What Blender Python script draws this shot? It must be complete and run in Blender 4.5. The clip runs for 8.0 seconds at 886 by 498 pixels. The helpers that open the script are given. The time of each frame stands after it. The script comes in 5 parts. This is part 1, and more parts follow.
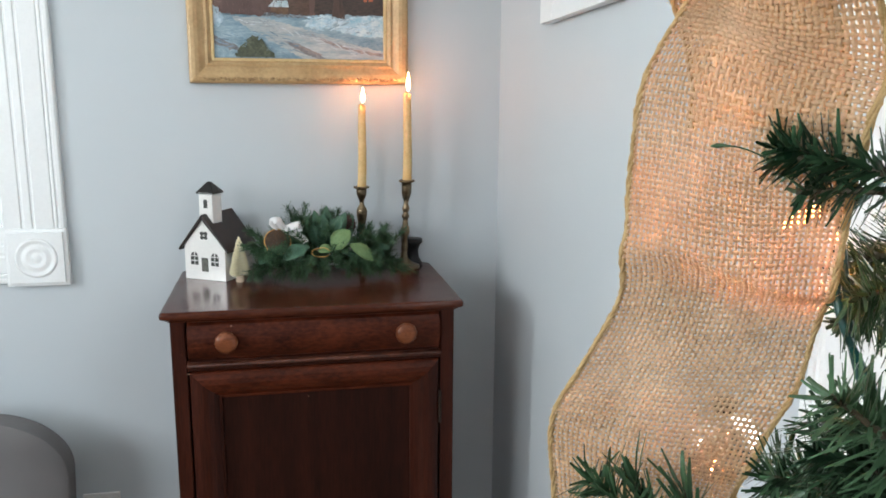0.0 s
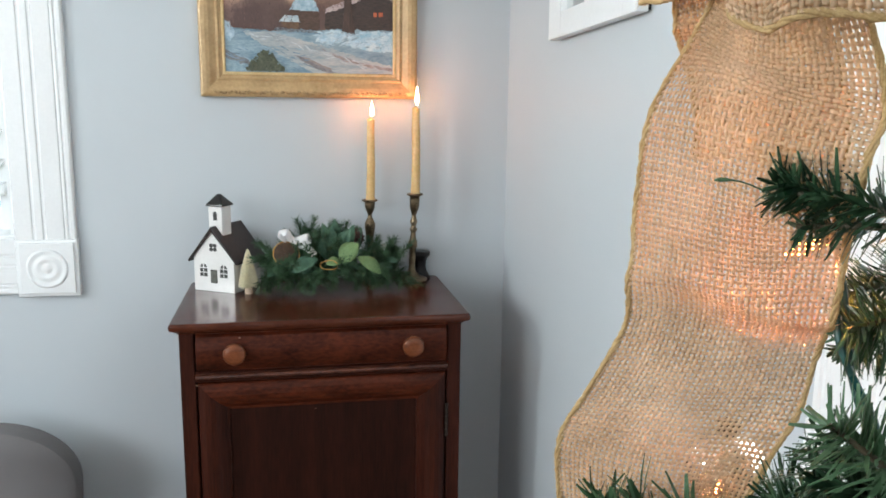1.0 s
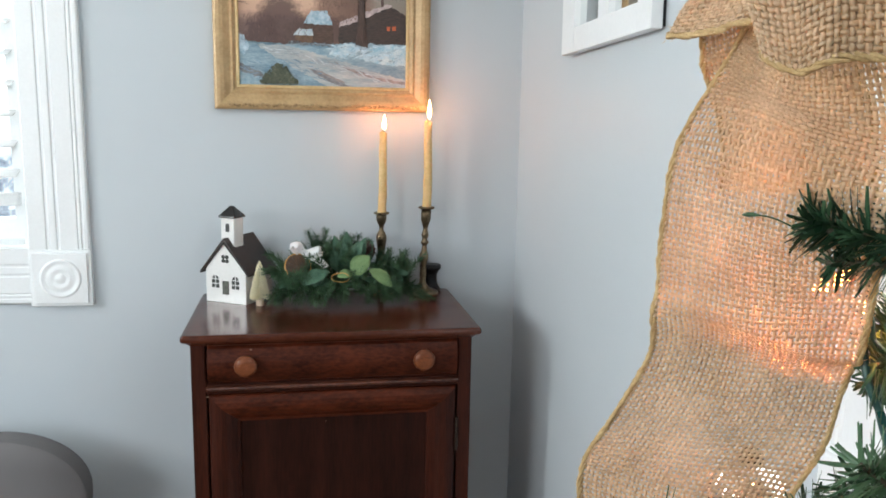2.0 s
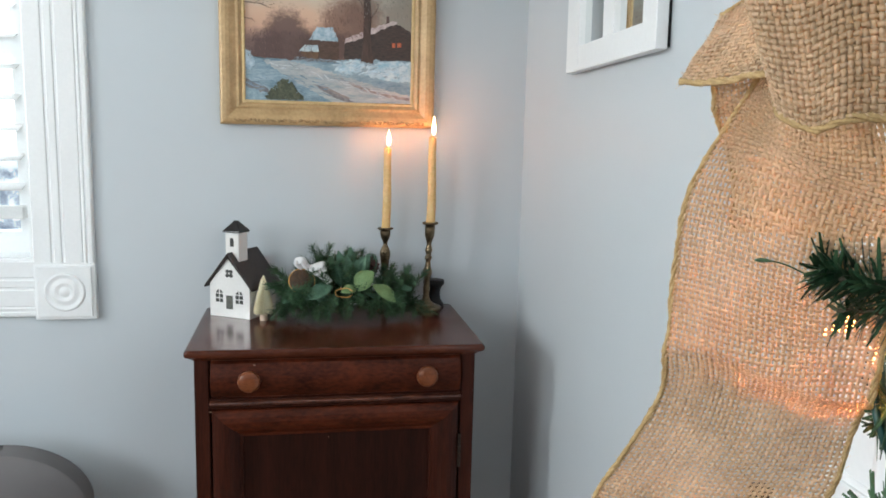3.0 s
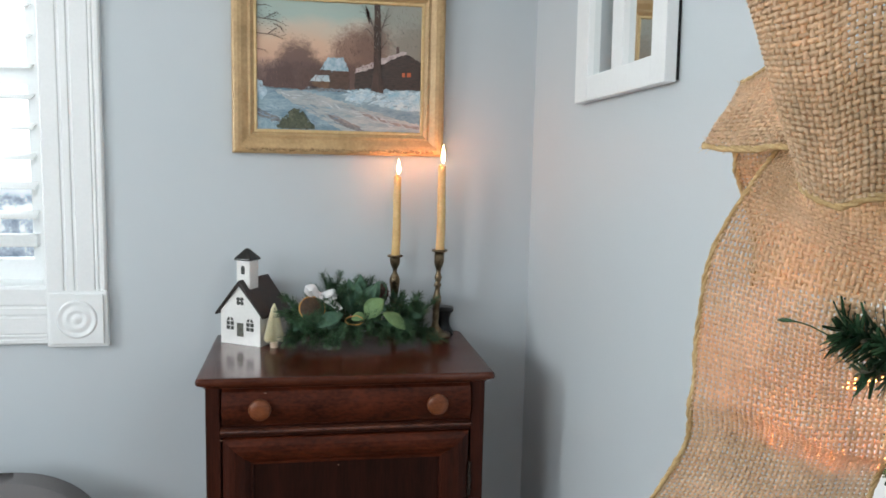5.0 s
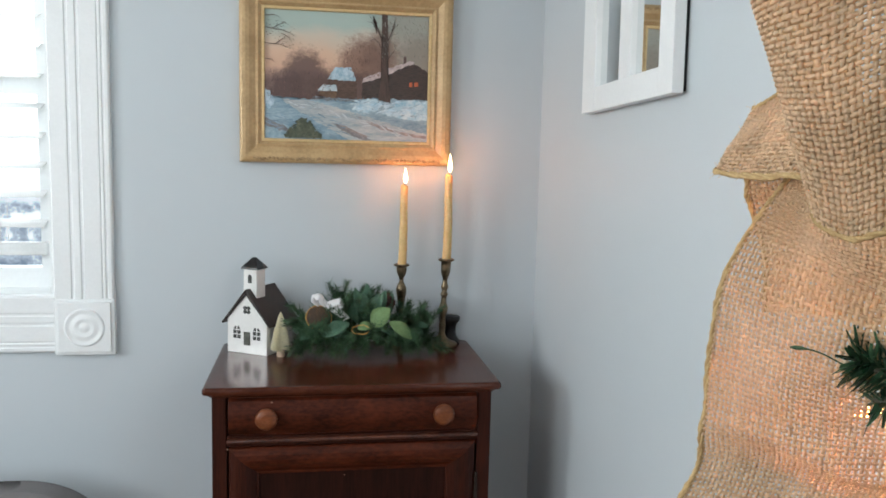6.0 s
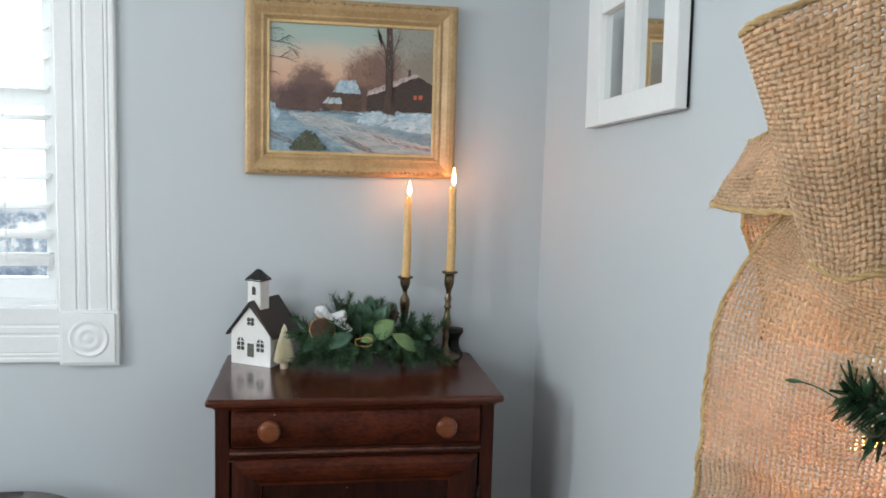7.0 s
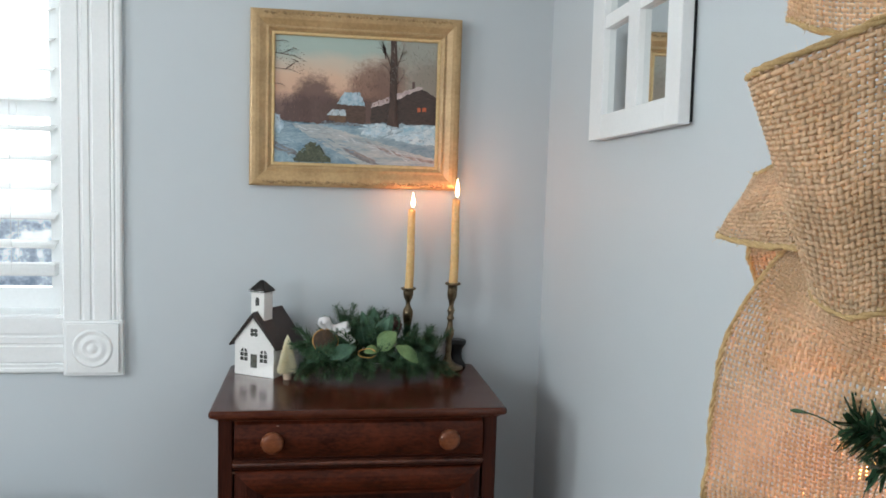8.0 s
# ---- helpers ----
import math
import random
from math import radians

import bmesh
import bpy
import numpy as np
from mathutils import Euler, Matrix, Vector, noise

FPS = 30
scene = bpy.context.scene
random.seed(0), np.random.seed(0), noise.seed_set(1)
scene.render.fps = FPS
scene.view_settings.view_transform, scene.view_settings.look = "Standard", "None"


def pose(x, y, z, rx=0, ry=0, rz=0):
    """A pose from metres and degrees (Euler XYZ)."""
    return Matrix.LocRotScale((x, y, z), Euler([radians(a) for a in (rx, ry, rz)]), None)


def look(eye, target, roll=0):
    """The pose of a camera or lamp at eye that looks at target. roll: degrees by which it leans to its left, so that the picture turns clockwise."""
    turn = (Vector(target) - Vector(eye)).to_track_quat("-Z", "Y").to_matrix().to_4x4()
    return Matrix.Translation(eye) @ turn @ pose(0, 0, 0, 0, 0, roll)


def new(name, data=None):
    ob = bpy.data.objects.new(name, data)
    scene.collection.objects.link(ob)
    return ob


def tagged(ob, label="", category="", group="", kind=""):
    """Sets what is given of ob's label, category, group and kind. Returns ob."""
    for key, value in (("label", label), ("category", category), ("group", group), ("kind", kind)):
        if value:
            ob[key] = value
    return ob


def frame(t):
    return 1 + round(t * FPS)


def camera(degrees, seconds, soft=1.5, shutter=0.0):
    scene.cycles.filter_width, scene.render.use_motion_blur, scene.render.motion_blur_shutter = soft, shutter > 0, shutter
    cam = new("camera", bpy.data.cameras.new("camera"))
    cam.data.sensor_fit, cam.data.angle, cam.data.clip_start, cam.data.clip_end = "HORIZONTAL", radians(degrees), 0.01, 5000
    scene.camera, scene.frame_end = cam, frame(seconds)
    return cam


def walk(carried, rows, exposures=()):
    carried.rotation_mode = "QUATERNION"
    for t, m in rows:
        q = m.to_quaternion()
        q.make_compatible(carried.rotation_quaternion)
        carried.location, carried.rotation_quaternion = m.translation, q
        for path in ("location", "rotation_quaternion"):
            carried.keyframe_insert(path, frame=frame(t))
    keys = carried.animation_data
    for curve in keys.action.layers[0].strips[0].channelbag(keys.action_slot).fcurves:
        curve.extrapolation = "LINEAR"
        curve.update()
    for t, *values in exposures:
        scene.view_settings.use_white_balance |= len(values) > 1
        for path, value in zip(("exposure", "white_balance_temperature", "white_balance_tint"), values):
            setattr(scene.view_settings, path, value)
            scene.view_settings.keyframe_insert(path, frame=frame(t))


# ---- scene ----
cam = camera(58.1, 8.0, 1.7)
PATH = [
    (0, (-0.061, -1.571, 1.303), (0.33, 0.352, 0.92), 0.4),
    (0.5, (-0.063, -1.575, 1.307), (0.321, 0.352, 0.936), 0.5),
    (1, (-0.064, -1.578, 1.31), (0.311, 0.354, 0.954), 0.7),
    (1.5, (-0.067, -1.577, 1.313), (0.294, 0.36, 0.97), 0.8),
    (3, (-0.075, -1.578, 1.327), (0.275, 0.368, 1.025), 1.4),
    (3.5, (-0.077, -1.579, 1.333), (0.271, 0.37, 1.048), 1.3),
    (4, (-0.079, -1.581, 1.337), (0.264, 0.37, 1.067), 1.3),
    (4.5, (-0.083, -1.585, 1.339), (0.258, 0.369, 1.082), 1.3),
    (6, (-0.088, -1.584, 1.347), (0.234, 0.377, 1.116), 1.4),
    (6.5, (-0.087, -1.586, 1.352), (0.229, 0.377, 1.132), 1.5),
    (7, (-0.087, -1.587, 1.355), (0.224, 0.378, 1.147), 1.6),
    (7.5, (-0.088, -1.588, 1.359), (0.221, 0.378, 1.162), 1.7),
    (8, (-0.091, -1.591, 1.363), (0.215, 0.377, 1.176), 1.8),
]
walk(cam, [(t, look(eye, target, roll)) for t, eye, target, roll in PATH],
     [(0.0, -0.35), (1.5, -0.31), (3.5, -0.50), (6.0, -0.55), (8.0, -0.65)])

# ---- world, lights, exposure ----
WY, WX = 0.40, 0.482            # back wall plane, right wall plane
CT = 0.88                       # cabinet top
ROOM_X0, ROOM_Y0, CEIL = -2.4, -3.6, 2.45

world = bpy.data.worlds.new("world")
scene.world = world
world.use_nodes = True
wn = world.node_tree
sky = wn.nodes.new("ShaderNodeTexSky")
sky.sky_type, sky.sun_disc = "NISHITA", False
sky.sun_elevation, sky.sun_rotation = radians(35), radians(250)
wn.links.new(sky.outputs[0], wn.nodes["Background"].inputs[0])
wn.nodes["Background"].inputs[1].default_value = 0.1


def area(name, m, sx, sy, power, color):
    d = bpy.data.lights.new(name, "AREA")
    d.shape, d.size, d.size_y, d.energy, d.color = "RECTANGLE", sx, sy, power, color
    ob = new(name, d)
    ob.matrix_world = m
    return ob


def point(name, loc, power, color, radius):
    d = bpy.data.lights.new(name, "POINT")
    d.energy, d.color, d.shadow_soft_size = power, color, radius
    ob = new(name, d)
    ob.location = loc
    return ob


DAY = (0.93, 0.98, 1.0)
area("daylight_side_window", look((ROOM_X0 - 0.06, -0.85, 1.62), (0.2, -0.1, 1.1)), 0.42, 0.75, 34, DAY)
area("daylight_back_window", look((-1.12, WY + 0.22, 1.73), (-1.0, -2.0, 1.5)), 1.25, 0.72, 44, DAY)
area("daylight_tree_window", look((WX + 0.10, -1.42, 1.62), (-1.5, -1.4, 1.2)), 0.8, 1.0, 14, DAY)
# unseen fill, added so that back and right wall come out equally bright
area("unseen_far_side_fill", look((ROOM_X0 - 0.06, -2.35, 1.62), (0.2, 0.2, 1.1)), 1.0, 0.95, 46, DAY)
# unseen fill from behind the camera, added to lift back wall and ribbon
area("unseen_rear_fill", look((-1.35, ROOM_Y0 - 0.06, 1.6), (-0.4, 0.4, 1.2)), 1.65, 1.15, 14, DAY)

# ---- materials ----


def nodes_of(name):
    m = bpy.data.materials.new(name)
    m.use_nodes = True
    t = m.node_tree
    return m, t, t.nodes["Principled BSDF"]


def node(t, kind, **vals):
    n = t.nodes.new(kind)
    for k, v in vals.items():
        n.inputs[k].default_value = v
    return n


def col(c):
    return (c[0], c[1], c[2], 1.0)


def coords(t, scale=(1, 1, 1)):
    tc = t.nodes.new("ShaderNodeTexCoord")
    mp = t.nodes.new("ShaderNodeMapping")
    mp.inputs["Scale"].default_value = scale
    t.links.new(tc.outputs["Object"], mp.inputs["Vector"])
    return mp.outputs[0]


def surface(name, c1, c2, rough=0.5, metal=0.0, big=6.0, small=90.0, stretch=(1, 1, 1), bump=0.1, bump_dist=0.001,
            rough_var=0.12, coat=0.0, spec=0.5, sss=0.0, island=0.0, objrand=0.0, detail_mix=0.45):
    """Two-scale procedural surface: patches (big) and grain (small) between two colours, with gloss and relief."""
    m, t, b = nodes_of(name)
    v = coords(t, stretch)
    n1 = node(t, "ShaderNodeTexNoise", Scale=big, Detail=4.0)
    n2 = node(t, "ShaderNodeTexNoise", Scale=small, Detail=3.0)
    for n in (n1, n2):
        t.links.new(v, n.inputs["Vector"])
    mix = t.nodes.new("ShaderNodeMix")
    mix.inputs[0].default_value = detail_mix
    t.links.new(n1.outputs[0], mix.inputs[2])
    t.links.new(n2.outputs[0], mix.inputs[3])
    ramp = t.nodes.new("ShaderNodeValToRGB")
    ramp.color_ramp.elements[0].position, ramp.color_ramp.elements[1].position = 0.36, 0.64
    ramp.color_ramp.elements[0].color, ramp.color_ramp.elements[1].color = col(c1), col(c2)
    t.links.new(mix.outputs[0], ramp.inputs[0])
    out = ramp.outputs[0]
    for amount, kind, sock in ((island, "ShaderNodeNewGeometry", "Random Per Island"), (objrand, "ShaderNodeObjectInfo", "Random")):
        if amount:
            g = t.nodes.new(kind)
            mr = node(t, "ShaderNodeMapRange")
            mr.inputs[3].default_value, mr.inputs[4].default_value = 1 - amount, 1 + amount
            hs = t.nodes.new("ShaderNodeHueSaturation")
            t.links.new(g.outputs[sock], mr.inputs[0])
            t.links.new(mr.outputs[0], hs.inputs["Value"])
            t.links.new(out, hs.inputs["Color"])
            out = hs.outputs[0]
    t.links.new(out, b.inputs["Base Color"])
    rr = node(t, "ShaderNodeMapRange")
    rr.inputs[3].default_value, rr.inputs[4].default_value = max(0.02, rough - rough_var), min(1, rough + rough_var)
    t.links.new(n1.outputs[0], rr.inputs[0])
    t.links.new(rr.outputs[0], b.inputs["Roughness"])
    b.inputs["Metallic"].default_value = metal
    b.inputs["Coat Weight"].default_value = coat
    b.inputs["Coat Roughness"].default_value = 0.12
    b.inputs["Specular IOR Level"].default_value = spec
    if sss:
        b.inputs["Subsurface Weight"].default_value = sss
        b.inputs["Subsurface Radius"].default_value = (0.01, 0.006, 0.003)
    if bump:
        bp = node(t, "ShaderNodeBump", Strength=bump, Distance=bump_dist)
        t.links.new(n2.outputs[0], bp.inputs["Height"])
        t.links.new(bp.outputs[0], b.inputs["Normal"])
    return m


def translucent(name, c1, c2, rough, share, big, small, island=0.15, tint=(1, 1, 1)):
    """A thin fibre or leaf: a surface() mixed with light that passes through."""
    m = surface(name, c1, c2, rough, big=big, small=small, bump=0.0, island=island, spec=0.3)
    t = m.node_tree
    b = t.nodes["Principled BSDF"]
    tr = t.nodes.new("ShaderNodeBsdfTranslucent")
    src = b.inputs["Base Color"].links[0].from_socket
    mul = t.nodes.new("ShaderNodeMix")
    mul.data_type, mul.blend_type = "RGBA", "MULTIPLY"
    mul.inputs[0].default_value = 1.0
    mul.inputs[7].default_value = col(tint)
    t.links.new(src, mul.inputs[6])
    t.links.new(mul.outputs[2], tr.inputs[0])
    ms = t.nodes.new("ShaderNodeMixShader")
    ms.inputs[0].default_value = share
    t.links.new(b.outputs[0], ms.inputs[1])
    t.links.new(tr.outputs[0], ms.inputs[2])
    t.links.new(ms.outputs[0], t.nodes["Material Output"].inputs[0])
    return m


def glow(name, color, strength):
    m, t, b = nodes_of(name)
    b.inputs["Base Color"].default_value = col(color)
    b.inputs["Emission Color"].default_value = col(color)
    b.inputs["Emission Strength"].default_value = strength
    return m


WALL = surface("wall_paint", (0.508, 0.560, 0.592), (0.533, 0.585, 0.616), 0.5, big=1.6, small=420, bump=0.16, bump_dist=0.0006, rough_var=0.06, spec=0.4, detail_mix=0.25)
CEILING = surface("ceiling_paint", (0.76, 0.76, 0.75), (0.8, 0.8, 0.79), 0.8, big=2, small=200, bump=0.1)
TRIM = surface("trim_paint", (0.76, 0.79, 0.80), (0.80, 0.83, 0.84), 0.38, big=5, small=160, bump=0.02, rough_var=0.08)
FLOORM = surface("floor_boards", (0.16, 0.085, 0.045), (0.30, 0.17, 0.09), 0.4, big=3, small=40, stretch=(1, 12, 1), bump=0.08, objrand=0.15)
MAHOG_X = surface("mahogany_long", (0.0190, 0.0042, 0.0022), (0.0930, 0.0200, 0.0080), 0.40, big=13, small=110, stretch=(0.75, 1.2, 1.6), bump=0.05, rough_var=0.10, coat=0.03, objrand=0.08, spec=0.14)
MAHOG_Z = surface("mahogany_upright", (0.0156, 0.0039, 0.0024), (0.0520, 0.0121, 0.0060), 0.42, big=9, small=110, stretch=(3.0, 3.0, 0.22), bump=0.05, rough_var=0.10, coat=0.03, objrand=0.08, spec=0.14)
MAHOG_TOP = surface("mahogany_top", (0.042, 0.0100, 0.0050), (0.085, 0.0215, 0.0100), 0.22, big=11, small=120, stretch=(0.55, 1.3, 1.3), bump=0.035, rough_var=0.10, coat=0.06, spec=0.32)
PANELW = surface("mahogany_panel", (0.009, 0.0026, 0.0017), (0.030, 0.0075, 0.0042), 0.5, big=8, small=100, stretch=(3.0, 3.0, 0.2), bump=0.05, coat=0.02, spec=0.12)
# paler than the other mahogany: edge wear plus a highlight kept in the colour
WORN_SHEEN = surface("worn_mahogany_highlight", (0.024, 0.0065, 0.004), (0.11, 0.034, 0.018), 0.36, big=40, small=160, bump=0.1, coat=0.1)
CHIP = surface("bare_chipped_wood", (0.13, 0.065, 0.04), (0.26, 0.15, 0.10), 0.6, big=200, small=600)
KNOBW = surface("knob_wood", (0.095, 0.027, 0.010), (0.20, 0.060, 0.021), 0.34, big=40, small=200, stretch=(1, 1, 3), bump=0.04, coat=0.1, spec=0.3)
DARKMETAL = surface("dark_hinge_metal", (0.03, 0.022, 0.018), (0.07, 0.05, 0.04), 0.42, 0.8, big=80, small=300)
BRASS = surface("aged_brass", (0.095, 0.07, 0.044), (0.26, 0.195, 0.12), 0.32, 1.0, big=60, small=300, bump=0.05, rough_var=0.14)
WAX = surface("beeswax", (0.64, 0.42, 0.17), (0.76, 0.53, 0.25), 0.45, big=20, small=160, bump=0.08, sss=0.35)
WICK = surface("burnt_wick", (0.01, 0.008, 0.007), (0.03, 0.02, 0.015), 0.9)
FLAME = glow("candle_flame", (1.0, 0.58, 0.26), 22.0)
FLAME_CORE = glow("candle_flame_core", (1.0, 0.80, 0.52), 40.0)
CERAMIC = surface("white_glaze", (0.74, 0.74, 0.72), (0.80, 0.80, 0.78), 0.16, big=25, small=120, bump=0.05, coat=0.5)
BLACKGLAZE = surface("black_glaze", (0.007, 0.007, 0.007), (0.016, 0.014, 0.013), 0.25, big=30, small=140, bump=0.06, coat=0.15, spec=0.35)
ROOFGLAZE = surface("dark_roof_glaze", (0.012, 0.0075, 0.0065), (0.028, 0.018, 0.015), 0.34, big=30, small=140, bump=0.08, coat=0.12, spec=0.35)
# dark colour for the shade inside holes that are not cut
HOLLOW_SHADE = surface("painted_hollow_shade", (0.02, 0.022, 0.02), (0.06, 0.065, 0.06), 0.6, big=80, small=300)
SISAL = translucent("cream_sisal", (0.86, 0.80, 0.58), (0.94, 0.90, 0.70), 0.85, 0.15, 60, 500, 0.12, (1, 1, 0.92))
PALEWOOD = surface("pale_wood", (0.5, 0.38, 0.27), (0.62, 0.5, 0.38), 0.6, big=40, small=200, stretch=(1, 1, 0.3))
BLACKWOOD = surface("black_painted_wood", (0.006, 0.006, 0.007), (0.014, 0.014, 0.015), 0.4, big=40, small=200, spec=0.25)
GILT = surface("gilt_wood", (0.36, 0.235, 0.108), (0.50, 0.345, 0.175), 0.42, 0.15, big=18, small=140, bump=0.12, rough_var=0.12, objrand=0.06)
GILT_CARVED = surface("gilt_carved", (0.20, 0.125, 0.055), (0.48, 0.32, 0.155), 0.45, 0.15, big=70, small=210, bump=0.7, bump_dist=0.003, rough_var=0.15)
GILT_FILLET = surface("gilt_fillet", (0.58, 0.42, 0.2), (0.72, 0.55, 0.3), 0.35, 0.35, big=40, small=200)
MIRROR = surface("mirror_silver", (0.82, 0.85, 0.85), (0.86, 0.89, 0.89), 0.025, 1.0, bump=0.0, rough_var=0.01)
GREYCLOTH = surface("grey_upholstery", (0.150, 0.143, 0.145), (0.185, 0.178, 0.180), 0.9, big=6, small=600, bump=0.5, bump_dist=0.001)
PLATE = surface("white_plastic", (0.74, 0.74, 0.73), (0.79, 0.79, 0.78), 0.35, big=20, small=200)
BURLAP = translucent("jute_yarn", (0.63, 0.475, 0.31), (0.87, 0.715, 0.53), 0.8, 0.48, 45, 900, 0.07, (1.0, 0.90, 0.78))
SELVAGE = translucent("yellow_selvage_yarn", (0.40, 0.265, 0.115), (0.58, 0.42, 0.215), 0.8, 0.15, 300, 1500, 0.15, (1, 0.8, 0.5))
NEEDLE = translucent("pvc_needle", (0.016, 0.046, 0.025), (0.046, 0.104, 0.050), 0.32, 0.08, 60, 300, 0.45, (0.6, 1, 0.4))
NEEDLE_LIGHT = translucent("pale_pvc_needle", (0.035, 0.085, 0.042), (0.075, 0.15, 0.075), 0.4, 0.12, 60, 300, 0.35, (0.6, 1, 0.4))
BRANCHW = surface("branch_wire", (0.03, 0.032, 0.02), (0.07, 0.055, 0.03), 0.7, big=60, small=300)
CABLE = surface("green_cable", (0.008, 0.045, 0.04), (0.016, 0.075, 0.066), 0.3, big=60, small=300)
BULBGLASS = glow("lit_mini_bulb", (1.0, 0.34, 0.09), 30.0)
SOCKET = surface("bulb_socket", (0.01, 0.04, 0.025), (0.02, 0.06, 0.04), 0.35)
ORNAMENT = surface("silver_ornament", (0.80, 0.80, 0.82), (0.88, 0.88, 0.89), 0.10, 0.9, big=20, small=100, bump=0.02, coat=0.6)
PINE = translucent("pine_needles", (0.026, 0.070, 0.036), (0.075, 0.155, 0.075), 0.5, 0.1, 40, 200, 0.4, (0.6, 1, 0.4))
LEAF_DARK = translucent("dark_leaf", (0.045, 0.105, 0.070), (0.095, 0.185, 0.12), 0.5, 0.12, 60, 260, 0.2, (0.6, 1, 0.4))
LEAF_LIGHT = translucent("soft_green_leaf", (0.12, 0.205, 0.085), (0.20, 0.31, 0.14), 0.65, 0.18, 60, 260, 0.12, (0.7, 1, 0.4))
CONE = surface("pine_cone_scale", (0.036, 0.018, 0.014), (0.085, 0.042, 0.032), 0.7, big=120, small=400, objrand=0.2)
COTTON = translucent("white_ribbon", (0.84, 0.84, 0.85), (0.90, 0.90, 0.91), 0.7, 0.3, 80, 600, 0.05)
ORANGEPEEL = surface("dried_orange_peel", (0.46, 0.22, 0.05), (0.68, 0.40, 0.12), 0.5, big=100, small=400)
ORANGEFLESH = surface("dried_orange_flesh", (0.022, 0.011, 0.007), (0.10, 0.05, 0.02), 0.5, big=120, small=500, bump=0.4, bump_dist=0.002)
SLATW = translucent("blind_slat_white", (0.80, 0.81, 0.81), (0.88, 0.89, 0.89), 0.4, 0.6, 8, 120, 0.0)


def glass_material():
    """A thin clear pane: light passes straight, with a little gloss by Fresnel."""
    m, t, b = nodes_of("window_glass")
    t.nodes.remove(b)
    tr = node(t, "ShaderNodeBsdfTransparent", Color=(0.96, 0.98, 0.97, 1))
    gl = node(t, "ShaderNodeBsdfGlossy", Roughness=0.02)
    fr = node(t, "ShaderNodeFresnel", IOR=1.45)
    ms = t.nodes.new("ShaderNodeMixShader")
    t.links.new(fr.outputs[0], ms.inputs[0])
    t.links.new(tr.outputs[0], ms.inputs[1])
    t.links.new(gl.outputs[0], ms.inputs[2])
    t.links.new(ms.outputs[0], t.nodes["Material Output"].inputs[0])
    return m


GLASS = glass_material()

# ---- mesh helpers ----
ORIGIN = {}


def thing(name, loc, label, category, group="", kind=""):
    e = new(name)
    e.location = loc
    e.empty_display_size = 0.05
    ORIGIN[e] = Vector(loc)
    return tagged(e, label, category, group, kind)


def link_mesh(name, me, material, parent, label, smooth):
    me.materials.append(material)
    if smooth:
        me.shade_smooth()
    ob = new(name, me)
    if parent is not None:
        ob.parent = parent
        ORIGIN[ob] = ORIGIN[parent]
    else:
        ORIGIN[ob] = Vector()
    if label:
        ob["label"] = label
    return ob


def part(name, bm, material, parent=None, label="", smooth=False):
    """Links a bmesh, in world metres, as one mesh object under its thing."""
    bmesh.ops.recalc_face_normals(bm, faces=bm.faces)
    if parent is not None:
        bmesh.ops.translate(bm, verts=bm.verts, vec=-ORIGIN[parent])
    me = bpy.data.meshes.new(name)
    bm.to_mesh(me)
    bm.free()
    return link_mesh(name, me, material, parent, label, smooth)


def raw(name, verts, faces, material, parent=None, label="", smooth=True):
    o = ORIGIN[parent] if parent is not None else Vector()
    v = np.asarray(verts, dtype=float).reshape(-1, 3) - np.array(o)
    me = bpy.data.meshes.new(name)
    me.from_pydata(v.tolist(), [], faces)
    me.update()
    return link_mesh(name, me, material, parent, label, smooth)


def box(bm, x0, x1, y0, y1, z0, z1, bevel=0.0, seg=2):
    r = bmesh.ops.create_cube(bm, size=1.0)
    for v in r["verts"]:
        v.co = Vector(((x0 + x1) / 2 + v.co.x * (x1 - x0), (y0 + y1) / 2 + v.co.y * (y1 - y0), (z0 + z1) / 2 + v.co.z * (z1 - z0)))
    if bevel:
        vs = set(r["verts"])
        es = [e for e in bm.edges if e.verts[0] in vs and e.verts[1] in vs]
        bmesh.ops.bevel(bm, geom=es, offset=bevel, segments=seg, profile=0.5, affect="EDGES")
    return r


def boxes(*specs, bevel=0.0):
    bm = bmesh.new()
    for s in specs:
        box(bm, *s, bevel=bevel)
    return bm


def lathe(profile, centre=(0, 0, 0), seg=28, axis="z"):
    """A turned body: profile of (radius, height)."""
    bm = bmesh.new()
    rings = []
    for r, h in profile:
        ring = []
        for i in range(seg):
            a = 2 * math.pi * i / seg
            p = (r * math.cos(a), r * math.sin(a), h) if axis == "z" else (r * math.cos(a), -h, r * math.sin(a))
            ring.append(bm.verts.new(Vector(p) + Vector(centre)))
        rings.append(ring)
    for a, b in zip(rings, rings[1:]):
        for i in range(seg):
            bm.faces.new((a[i], a[(i + 1) % seg], b[(i + 1) % seg], b[i]))
    bm.faces.new(rings[0])
    bm.faces.new(rings[-1])
    return bm


def prism(poly, axis, a0, a1, bevel=0.0):
    """Extrudes a polygon of 2D points along axis ('x': points are (y, z); 'y': (x, z); 'z': (x, y))."""
    bm = bmesh.new()

    def at(p, a):
        return {"x": (a, p[0], p[1]), "y": (p[0], a, p[1]), "z": (p[0], p[1], a)}[axis]
    lo = [bm.verts.new(at(p, a0)) for p in poly]
    hi = [bm.verts.new(at(p, a1)) for p in poly]
    n = len(poly)
    for i in range(n):
        bm.faces.new((lo[i], lo[(i + 1) % n], hi[(i + 1) % n], hi[i]))
    bm.faces.new(lo)
    bm.faces.new(hi)
    if bevel:
        bmesh.ops.bevel(bm, geom=list(bm.edges), offset=bevel, segments=2, profile=0.5, affect="EDGES")
    return bm


